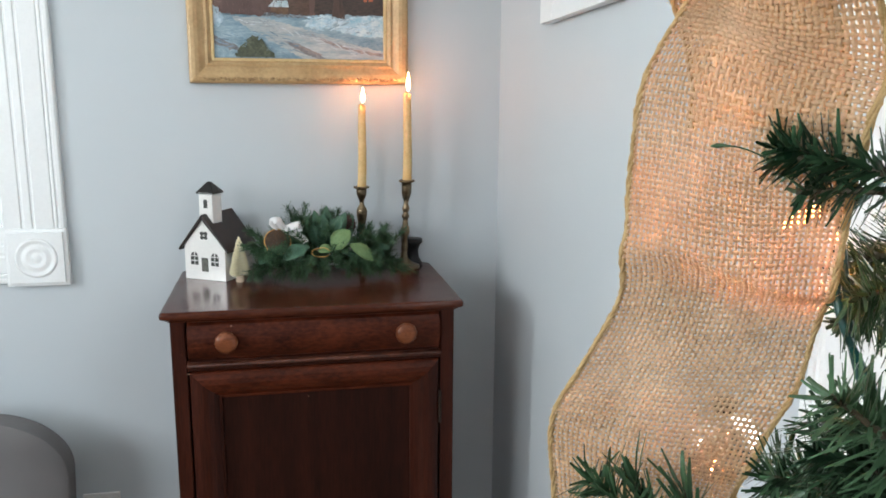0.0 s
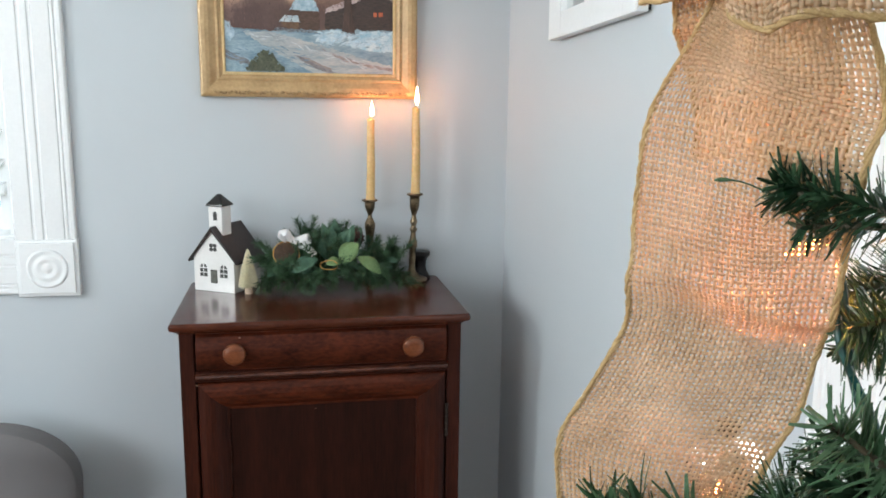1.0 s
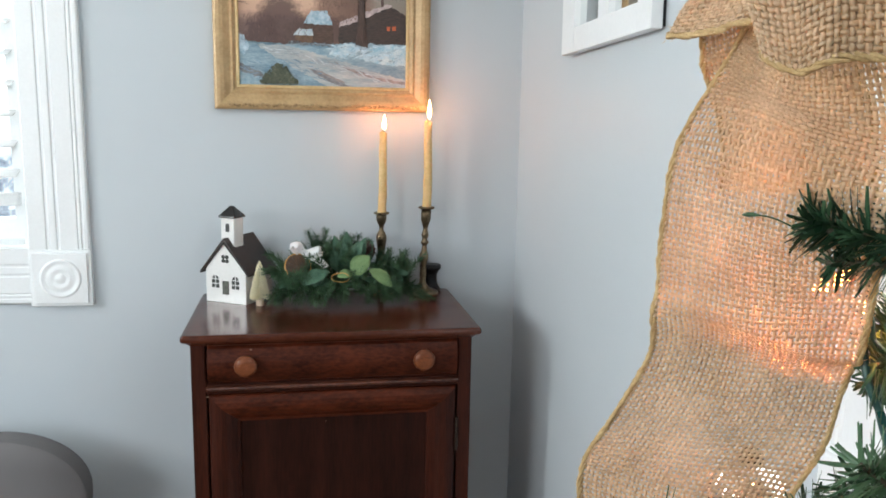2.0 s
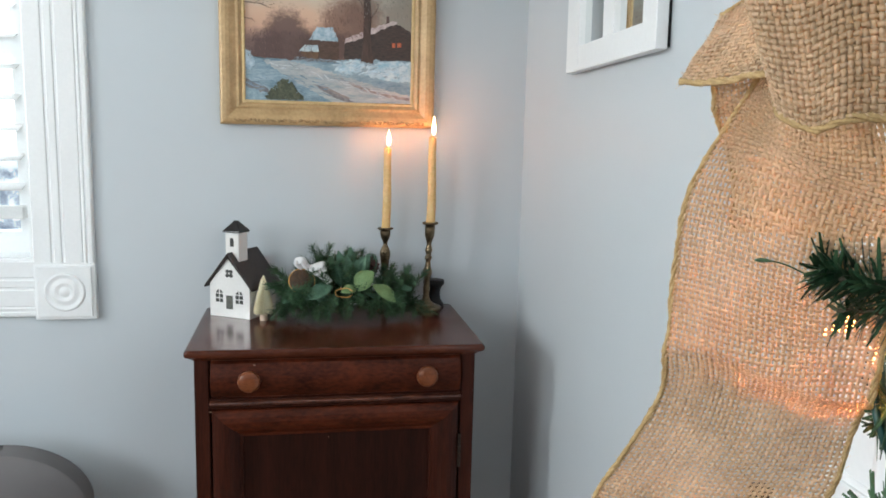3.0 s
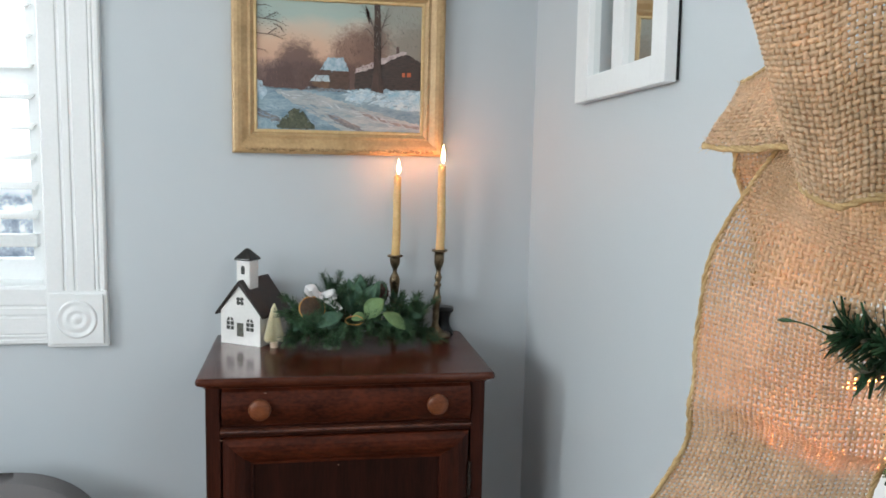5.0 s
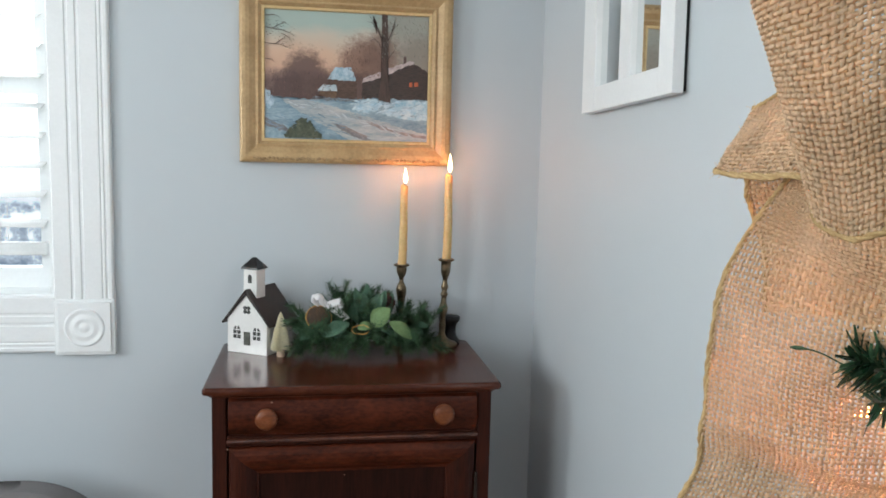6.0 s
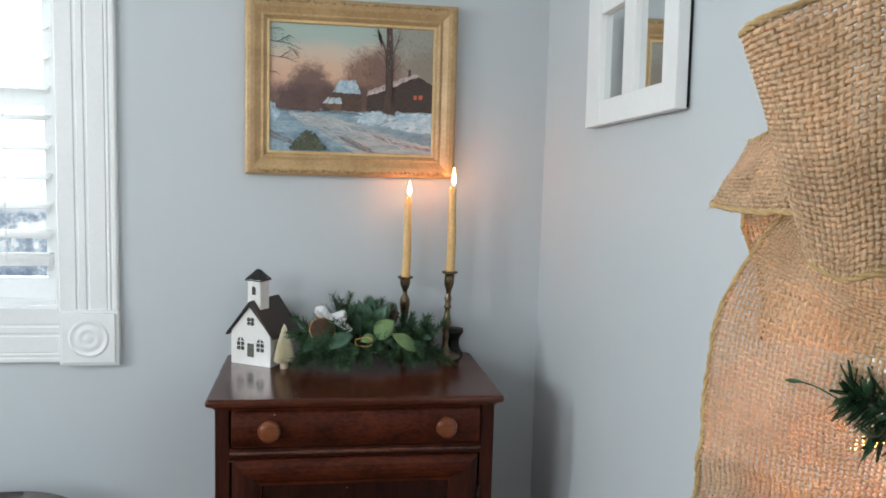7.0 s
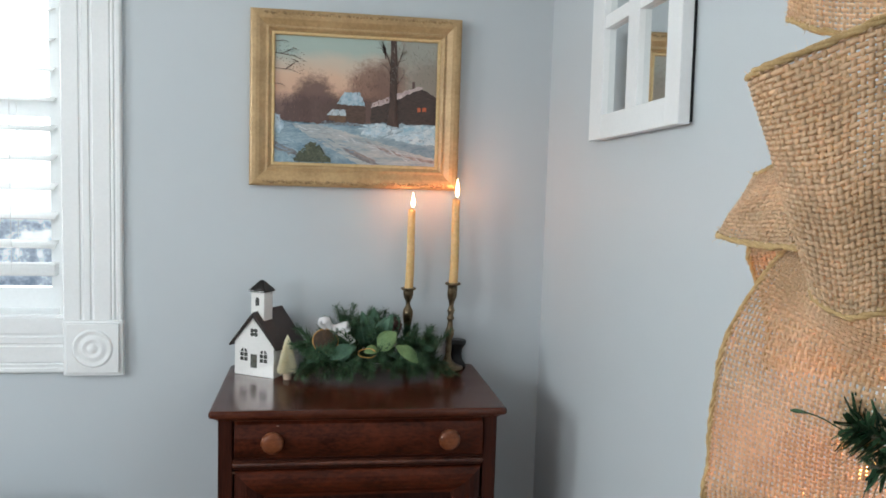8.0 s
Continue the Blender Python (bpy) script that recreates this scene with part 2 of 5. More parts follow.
def tube_data(points, radius, sides=6):
    """Vertices and faces of a tube along points; radius may be a list."""
    pts = [Vector(p) for p in points]
    rad = radius if isinstance(radius, (list, tuple)) else [radius] * len(pts)
    vs, fs = [], []
    for i, p in enumerate(pts):
        d = (pts[min(i + 1, len(pts) - 1)] - pts[max(i - 1, 0)]).normalized()
        s = d.cross(Vector((0.31, 0.22, 0.93))).normalized()
        u = s.cross(d)
        for k in range(sides):
            a = 2 * math.pi * k / sides
            vs.append(tuple(p + rad[i] * (math.cos(a) * s + math.sin(a) * u)))
    for i in range(len(pts) - 1):
        for k in range(sides):
            fs.append((i * sides + k, i * sides + (k + 1) % sides, (i + 1) * sides + (k + 1) % sides, (i + 1) * sides + k))
    fs.append(tuple(range(sides))[::-1])
    fs.append(tuple((len(pts) - 1) * sides + k for k in range(sides)))
    return vs, fs


def smooth_path(ctrl, n):
    """Catmull-Rom through control points."""
    c = [Vector(p) for p in ctrl]
    c = [2 * c[0] - c[1]] + c + [2 * c[-1] - c[-2]]
    out = []
    for i in range(n):
        s = i / (n - 1) * (len(c) - 3)
        k = min(int(s), len(c) - 4)
        f = s - k
        p0, p1, p2, p3 = c[k:k + 4]
        out.append(0.5 * (2 * p1 + (p2 - p0) * f + (2 * p0 - 5 * p1 + 4 * p2 - p3) * f * f + (3 * p1 - p0 - 3 * p2 + p3) * f ** 3))
    return out


def rail(x0, x1, z0, z1, side, profile, y):
    """One mitred side of an upright frame: profile of (distance inwards from the outer edge, height towards the room)."""
    bm = bmesh.new()
    ends = [[], []]
    for d, h in profile:
        a, b = {"bottom": ((x0 + d, z0 + d), (x1 - d, z0 + d)), "top": ((x0 + d, z1 - d), (x1 - d, z1 - d)),
                "left": ((x0 + d, z0 + d), (x0 + d, z1 - d)), "right": ((x1 - d, z0 + d), (x1 - d, z1 - d))}[side]
        ends[0].append(bm.verts.new((a[0], y - h, a[1])))
        ends[1].append(bm.verts.new((b[0], y - h, b[1])))
    n = len(profile)
    for i in range(n):
        bm.faces.new((ends[0][i], ends[0][(i + 1) % n], ends[1][(i + 1) % n], ends[1][i]))
    bm.faces.new(ends[0])
    bm.faces.new(ends[1])
    return bm

# ---- structure ----
T = 0.14                                     # wall thickness
OPEN_Z0, OPEN_Z1 = 0.985, 2.05               # window openings
BX0, BX1 = -1.55, -0.690                     # back window opening
RY0, RY1 = -1.87, -1.005                     # right window opening
tagged(part("wall_north", boxes((ROOM_X0 - T, BX0, WY, WY + T, 0, CEIL), (BX1, WX + T, WY, WY + T, 0, CEIL),
                                (BX0, BX1, WY, WY + T, 0, OPEN_Z0), (BX0, BX1, WY, WY + T, OPEN_Z1, CEIL)), WALL),
       "pale blue-grey painted plaster wall behind the cabinet", "wall", kind="structure")
tagged(part("wall_east", boxes((WX, WX + T, RY1, WY, 0, CEIL), (WX, WX + T, ROOM_Y0, RY0, 0, CEIL),
                               (WX, WX + T, RY0, RY1, 0, OPEN_Z0), (WX, WX + T, RY0, RY1, OPEN_Z1, CEIL)), WALL),
       "pale blue-grey painted plaster wall with the pane mirror", "wall", kind="structure")
# the opening at y -2.90 to -1.80 is added for the far fill lamp
tagged(part("wall_west", boxes((ROOM_X0 - T, ROOM_X0, -0.35, WY, 0, CEIL), (ROOM_X0 - T, ROOM_X0, -1.80, -1.35, 0, CEIL), (ROOM_X0 - T, ROOM_X0, ROOM_Y0, -2.90, 0, CEIL),
                               (ROOM_X0 - T, ROOM_X0, -1.35, -0.35, 0, 1.05), (ROOM_X0 - T, ROOM_X0, -1.35, -0.35, 2.15, CEIL),
                               (ROOM_X0 - T, ROOM_X0, -2.90, -1.80, 0, 1.05), (ROOM_X0 - T, ROOM_X0, -2.90, -1.80, 2.15, CEIL)), WALL),
       "pale blue-grey painted wall, out of view, with two openings for daylight lamps", "wall", kind="structure")
# opening added only to let the rear fill lamp in
tagged(part("wall_south", boxes((ROOM_X0 - T, -2.2, ROOM_Y0 - T, ROOM_Y0, 0, CEIL), (-0.5, WX + T, ROOM_Y0 - T, ROOM_Y0, 0, CEIL),
                                (-2.2, -0.5, ROOM_Y0 - T, ROOM_Y0, 0, 1.0), (-2.2, -0.5, ROOM_Y0 - T, ROOM_Y0, 2.2, CEIL)), WALL),
       "pale blue-grey painted wall, out of view, with an added opening for fill light", "wall", kind="structure")
tagged(part("floor", boxes((ROOM_X0 - T, WX + T, ROOM_Y0 - T, WY + T, -0.1, 0.0)), FLOORM), "brown wooden floor", "floor", kind="structure")
tagged(part("ceiling", boxes((ROOM_X0 - T, WX + T, ROOM_Y0 - T, WY + T, CEIL, CEIL + 0.1)), CEILING), "plain white ceiling", "ceiling", kind="structure")
base = bmesh.new()
for s in ((ROOM_X0, WX, WY - 0.016, WY, 0, 0.13), (WX - 0.016, WX, ROOM_Y0, WY - 0.016, 0, 0.13)):
    box(base, *s, bevel=0.004)
tagged(part("baseboard", base, TRIM), "white painted wooden baseboard", "baseboard", kind="structure")


def backdrop_material():
    """Overcast snow light above, bluish snowy woods below."""
    m, t, b = nodes_of("snowy_outdoors")
    t.nodes.remove(b)
    tc = t.nodes.new("ShaderNodeTexCoord")
    sep = t.nodes.new("ShaderNodeSeparateXYZ")
    n = node(t, "ShaderNodeTexNoise", Scale=9.0, Detail=6.0, Roughness=0.7)
    t.links.new(tc.outputs["Object"], sep.inputs[0])
    t.links.new(tc.outputs["Object"], n.inputs["Vector"])
    rp = t.nodes.new("ShaderNodeValToRGB")
    e = rp.color_ramp.elements
    e[0].position, e[0].color = 0.40, (0.34, 0.44, 0.62, 1)
    e[1].position, e[1].color = 0.60, (1.9, 2.0, 2.1, 1)
    k = e.new(0.52)
    k.color = (0.80, 0.92, 1.10, 1)
    t.links.new(n.outputs[0], rp.inputs[0])
    h = node(t, "ShaderNodeMapRange")
    h.inputs[1].default_value, h.inputs[2].default_value = 1.10, 1.34
    t.links.new(sep.outputs[2], h.inputs[0])
    mix = t.nodes.new("ShaderNodeMix")
    mix.data_type = "RGBA"
    mix.inputs[7].default_value = (7.0, 7.3, 7.6, 1)
    t.links.new(h.outputs[0], mix.inputs[0])
    t.links.new(rp.outputs[0], mix.inputs[6])
    em = t.nodes.new("ShaderNodeEmission")
    em.inputs[1].default_value = BACKDROP
    t.links.new(mix.outputs[2], em.inputs[0])
    t.links.new(em.outputs[0], t.nodes["Material Output"].inputs[0])
    return m


BACKDROP = 1.0
OUT = backdrop_material()
tagged(part("backdrop", boxes((-3.6, 1.0, WY + 1.6, WY + 1.62, -0.5, 3.4)), OUT), "bright snowy trees and white sky outside", "backdrop", kind="structure")
tagged(part("backdrop", boxes((WX + 1.6, WX + 1.62, -3.8, 0.8, -0.5, 3.4)), OUT), "bright snowy trees and white sky outside", "backdrop", kind="structure")


def fluted(width):
    """Cross-section of a casing board with two groups of grooves: (distance across, height)."""
    prof = [(0, 0), (0, 0.011), (0.004, 0.015), (0.011, 0.015), (0.013, 0.0125), (0.016, 0.0125), (0.018, 0.015), (0.021, 0.015), (0.024, 0.0125), (0.027, 0.015),
            (width * 0.47, 0.016), (width * 0.49, 0.0132), (width * 0.52, 0.0132), (width * 0.54, 0.016), (width * 0.64, 0.016), (width * 0.66, 0.0135),
            (width * 0.69, 0.0135), (width * 0.71, 0.016), (width - 0.004, 0.016), (width, 0.012), (width, 0)]
    return prof


def window(name, m, w, label):
    """A cased window. Local x runs left from the casing's outer edge (0), z up from the floor, y into the wall."""
    win = thing(name, (0, 0, 0), label, "window", kind="structure")
    cw = 0.135
    prof = fluted(cw)
    zb0, zb1 = 0.857, 0.991
    top = OPEN_Z1 + cw

    def board(x_at, z0, z1, flip):
        bm = bmesh.new()
        ends = [[bm.verts.new((x_at + (-d if not flip else d), -h, z)) for d, h in prof] for z in (z0, z1)]
        n = len(prof)
        for i in range(n):
            bm.faces.new((ends[0][i], ends[0][(i + 1) % n], ends[1][(i + 1) % n], ends[1][i]))
        bm.faces.new(ends[0])
        bm.faces.new(ends[1])
        return bm

    def lying(x0, x1, z0, flip):
        bm = bmesh.new()
        ends = [[bm.verts.new((x, -h, z0 + (d if not flip else cw - d))) for d, h in prof] for x in (x0, x1)]
        n = len(prof)
        for i in range(n):
            bm.faces.new((ends[0][i], ends[0][(i + 1) % n], ends[1][(i + 1) % n], ends[1][i]))
        bm.faces.new(ends[0])
        bm.faces.new(ends[1])
        return bm
    xl = -(w + 2 * cw)
    part("casing", board(-0.001, zb1, top, False), TRIM, win)
    part("casing", board(xl + 0.001, zb1, top, True), TRIM, win)
    part("casing", lying(xl + cw, -cw, zb0 + 0.006, False), TRIM, win)
    part("casing", lying(xl + cw, -cw, top, True), TRIM, win)
    for cx in (-cw / 2, xl + cw / 2):
        for cz in ((zb0 + zb1) / 2, top + cw / 2):
            bm = boxes((cx - 0.068, cx + 0.068, -0.018, 0, cz - 0.067, cz + 0.067), bevel=0.002)
            box(bm, cx - 0.060, cx + 0.060, -0.0235, -0.017, cz - 0.060, cz + 0.060, bevel=0.002)
            block = part("corner_block", bm, TRIM, win)
            ring = [(0.046, 0.0), (0.046, 0.0010), (0.0435, 0.0030), (0.040, 0.0030), (0.036, 0.0004), (0.031, 0.0004), (0.026, 0.0024), (0.022, 0.0034), (0.018, 0.0024), (0.014, 0.0008),
                    (0.011, 0.0010), (0.008, 0.0026), (0.003, 0.0038)]
            part("rosette", lathe(ring, (cx, -0.0232, cz), 36, "y"), TRIM, block, smooth=True)
    # reveal, stool and sash
    part("jamb", boxes((-cw - 0.012, -cw + 0.004, 0.002, T, zb1, OPEN_Z1)), TRIM, win)
    part("jamb", boxes((xl + cw - 0.004, xl + cw + 0.012, 0.002, T, zb1, OPEN_Z1)), TRIM, win)
    part("window_sill", boxes((xl + cw, -cw, -0.004, T, zb1 - 0.006, zb1 + 0.012), bevel=0.003), TRIM, win)
    sash = part("sash", boxes((xl + cw + 0.012, -cw - 0.012, 0.085, 0.12, zb1 + 0.012, zb1 + 0.062), (xl + cw + 0.012, -cw - 0.012, 0.085, 0.12, OPEN_Z1 - 0.05, OPEN_Z1),
                              (-cw - 0.055, -cw - 0.012, 0.085, 0.12, zb1 + 0.062, OPEN_Z1 - 0.05), (xl + cw + 0.012, xl + cw + 0.055, 0.085, 0.12, zb1 + 0.062, OPEN_Z1 - 0.05),
                              (xl + cw + 0.055, -cw - 0.055, 0.085, 0.12, 1.47, 1.51)), TRIM, win)
    pane = part("pane", boxes((xl + cw + 0.055, -cw - 0.055, 0.100, 0.104, zb1 + 0.062, OPEN_Z1 - 0.05)), GLASS, sash)
    pane.visible_shadow = False
    win.matrix_world = m
    return win


def blind(m, w, group):
    b = thing("venetian_blind", (0, 0, 0), "white slatted venetian blind hanging in the window, slats open", "blind", group)
    x0, x1 = -(w - 0.02), -0.030
    part("bottom_rail", boxes((x0, x1, 0.035, 0.075, 1.088, 1.118), bevel=0.004), SLATW, b)
    part("head_rail", boxes((x0, x1, 0.03, 0.08, OPEN_Z1 - 0.05, OPEN_Z1 - 0.002), bevel=0.003), SLATW, b)
    prof = []
    for i in range(9):
        s = i / 8 - 0.5
        prof.append((s * 0.054, 0.0026 * (1 - 4 * s * s)))
    poly = prof + [(p[0], p[1] - 0.0026) for p in reversed(prof)]
    slat = prism(poly, "x", x0, x1)
    c, s = math.cos(radians(15)), math.sin(radians(15))
    for v in slat.verts:
        y, z = v.co.y, v.co.z
        v.co.y, v.co.z = 0.055 + y * c - z * s, y * s + z * c
    first = part("slat", slat, SLATW, b)
    zz = 1.165
    first.location.z = zz
    while zz < OPEN_Z1 - 0.13:
        zz += 0.0695
        o = new("slat", first.data)
        o.parent = b
        o.location.z = zz
    for fx in (0.12, 0.5, 0.88):
        xx = x0 + (x1 - x0) * fx
        for yy in (0.031, 0.079):
            vs, fs = tube_data([(xx, yy, 1.10), (xx, yy, OPEN_Z1 - 0.04)], 0.0009, 5)
            raw("ladder_cord", vs, fs, SLATW, b)
    b.matrix_world = m
    return b


mb = pose(-0.553, WY, 0)
window("window_1", mb, 0.865, "white cased window with fluted trim and corner rosettes")
blind(pose(-0.688, WY, 0), 0.865, "window blinds")
window("window_2", pose(WX, -2.005, 0, 0, 0, -90), 0.865, "white cased window with fluted trim behind the tree")

# ---- cabinet ----


def build_cabinet():
    c = thing("cabinet", (0, 0.2, 0), "dark red mahogany cabinet with one drawer above one panelled door", "cabinet")
    # top with softened front corners and a moulded edge
    bm = bmesh.new()
    outline = []
    for cx, cy, a0 in ((0.291, 0.383, 0), (-0.291, 0.383, 90), (-0.2955, 0.0075, 180), (0.2955, 0.0075, 270)):
        r = 0.0085 if cy < 0.1 else 0.012
        for k in range(5):
            a = radians(a0 + k * 22.5)
            outline.append((cx + r * math.cos(a), cy + r * math.sin(a)))
    levels = [(-0.0135, 0.8565), (-0.0130, 0.8580), (-0.0105, 0.8600), (-0.0085, 0.8612), (-0.0075, 0.8634), (-0.0030, 0.8644), (-0.0008, 0.8658), (0.0004, 0.8690), (0.0004, 0.8735), (-0.0010, 0.8772), (-0.0042, 0.8796), (-0.0090, 0.880)]
    rings = []
    cy0 = 0.2
    for off, z in levels:
        rings.append([bm.verts.new((x + off * (1 if x > 0 else -1), y + off * (1 if y > cy0 else -1), z)) for x, y in outline])
    n = len(outline)
    for a, b in zip(rings, rings[1:]):
        for i in range(n):
            bm.faces.new((a[i], a[(i + 1) % n], b[(i + 1) % n], b[i]))
    bm.faces.new(rings[0])
    bm.faces.new(rings[-1])
    part("top", bm, MAHOG_TOP, c, "worn glossy mahogany top with moulded edge")
    for sx in (-1, 1):
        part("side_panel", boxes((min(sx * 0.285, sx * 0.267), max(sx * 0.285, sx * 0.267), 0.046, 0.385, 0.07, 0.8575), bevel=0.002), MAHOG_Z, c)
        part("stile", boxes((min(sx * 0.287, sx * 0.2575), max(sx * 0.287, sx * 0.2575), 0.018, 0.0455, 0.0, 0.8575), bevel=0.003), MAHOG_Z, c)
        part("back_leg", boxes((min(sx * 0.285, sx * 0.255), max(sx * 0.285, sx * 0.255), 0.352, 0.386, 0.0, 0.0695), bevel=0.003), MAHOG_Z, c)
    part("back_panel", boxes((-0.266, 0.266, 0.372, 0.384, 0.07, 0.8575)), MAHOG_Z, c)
    part("bottom_panel", boxes((-0.266, 0.266, 0.046, 0.371, 0.072, 0.09)), MAHOG_X, c)
    part("base_rail", boxes((-0.257, 0.257, 0.02, 0.045, 0.05, 0.098), bevel=0.004), MAHOG_X, c)
    # drawer with a swelling front
    prof = [(0.040, 0.776), (0.016, 0.776), (0.0135, 0.7785)]
    for k in range(9):
        s = k / 8
        prof.append((0.0125 - 0.0115 * math.sin(math.pi * (0.06 + 0.88 * s)) ** 0.8, 0.7805 + s * 0.0690))
    prof += [(0.0135, 0.8525), (0.016, 0.8548), (0.040, 0.8548)]
    drawer = part("drawer", prism(prof, "x", -0.2535, 0.2535), MAHOG_X, c, "bulging mahogany drawer front", smooth=False)
    part("drawer_box", boxes((-0.245, 0.245, 0.041, 0.36, 0.779, 0.835)), PALEWOOD, drawer)
    for kx in (-0.1775, 0.179):
        k = lathe([(0.013, 0.0), (0.013, 0.006), (0.0105, 0.010), (0.0105, 0.014), (0.017, 0.018), (0.0212, 0.0225), (0.0222, 0.0265), (0.0212, 0.0305), (0.0175, 0.0335), (0.0105, 0.0350),
                   (0.0060, 0.0353), (0.0052, 0.0350), (0.004, 0.0353), (0.001, 0.0354)], (kx, 0.004, 0.8215), 32, "y")
        part("knob", k, KNOBW, drawer, "lighter turned wooden knob", smooth=True)
    # half-round rail between drawer and door; its paler colour holds wear and a thin highlight
    part("drawer_rail", boxes((-0.2572, 0.2572, 0.0195, 0.0440, 0.7525, 0.7745), bevel=0.001), MAHOG_Z, c)
    rp = [(0.0194, 0.7605)]
    for k in range(9):
        a = radians(-90 + k * 22.5)
        rp.append((0.0150 - 0.0085 * math.cos(a), 0.7660 + 0.0052 * math.sin(a)))
    rp.append((0.0194, 0.7715))
    part("bead_rail", prism(rp, "x", -0.2572, 0.2572), WORN_SHEEN, c, "rounded rail with worn edge, its highlight put into the paler colour")
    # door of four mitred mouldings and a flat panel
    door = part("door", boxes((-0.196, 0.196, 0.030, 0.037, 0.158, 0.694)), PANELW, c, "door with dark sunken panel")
    mould = [(0.0, -0.040), (0.0, -0.016), (0.002, -0.0125), (0.006, -0.0095), (0.014, -0.006), (0.024, -0.005), (0.034, -0.0075), (0.043, -0.0125), (0.050, -0.019), (0.0545, -0.0235), (0.0565, -0.0236), (0.0595, -0.0246),
             (0.0605, -0.028), (0.0605, -0.040)]
    for side in ("bottom", "top", "left", "right"):
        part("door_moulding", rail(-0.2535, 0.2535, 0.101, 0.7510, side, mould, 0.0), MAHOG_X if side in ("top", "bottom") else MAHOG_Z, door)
    # pale chips along the worn front edge, and small marks on drawer and door
    rng = random.Random(12)
    marks = [(rng.uniform(-0.29, 0.29), 0.0002, rng.uniform(0.8665, 0.8765), rng.uniform(0.001, 0.0045), rng.uniform(0.0006, 0.0014)) for _ in range(22)]
    marks += [(-0.1680, 0.0030, 0.8480, 0.003, 0.0022), (-0.020, 0.0298, 0.680, 0.0015, 0.0015), (-0.256, 0.0130, 0.7490, 0.004, 0.0012), (0.250, 0.0130, 0.7700, 0.005, 0.0010)]
    for mx, my, mz, hw, hh in marks:
        bm = bmesh.new()
        bmesh.ops.create_icosphere(bm, subdivisions=1, radius=1.0)
        for v in bm.verts:
            v.co = Vector((mx + v.co.x * hw * rng.uniform(0.8, 1.2), my + v.co.y * 0.0004, mz + v.co.z * hh * rng.uniform(0.7, 1.3)))
        part("chip", bm, CHIP, c)
    for z0 in (0.607, 0.19):
        h = boxes((0.2545, 0.2572, 0.011, 0.03, z0, z0 + 0.075))
        for i in range(5):
            zz = z0 + i * 0.015
            k = lathe([(0.0028, 0.0), (0.0036, 0.001), (0.0036, 0.0135), (0.0028, 0.0145)], (0.2562, 0.0125, zz), 10)
            me = bpy.data.meshes.new("t")
            k.to_mesh(me)
            k.free()
            h.from_mesh(me)
        part("hinge", h, DARKMETAL, door, "dark metal butt hinge")
    return c


build_cabinet()

# ---- painting ----
FX0, FX1, FZ0, FZ1 = -0.2610, 0.2455, 1.3225, 1.7395
RAIL_W = 0.0580


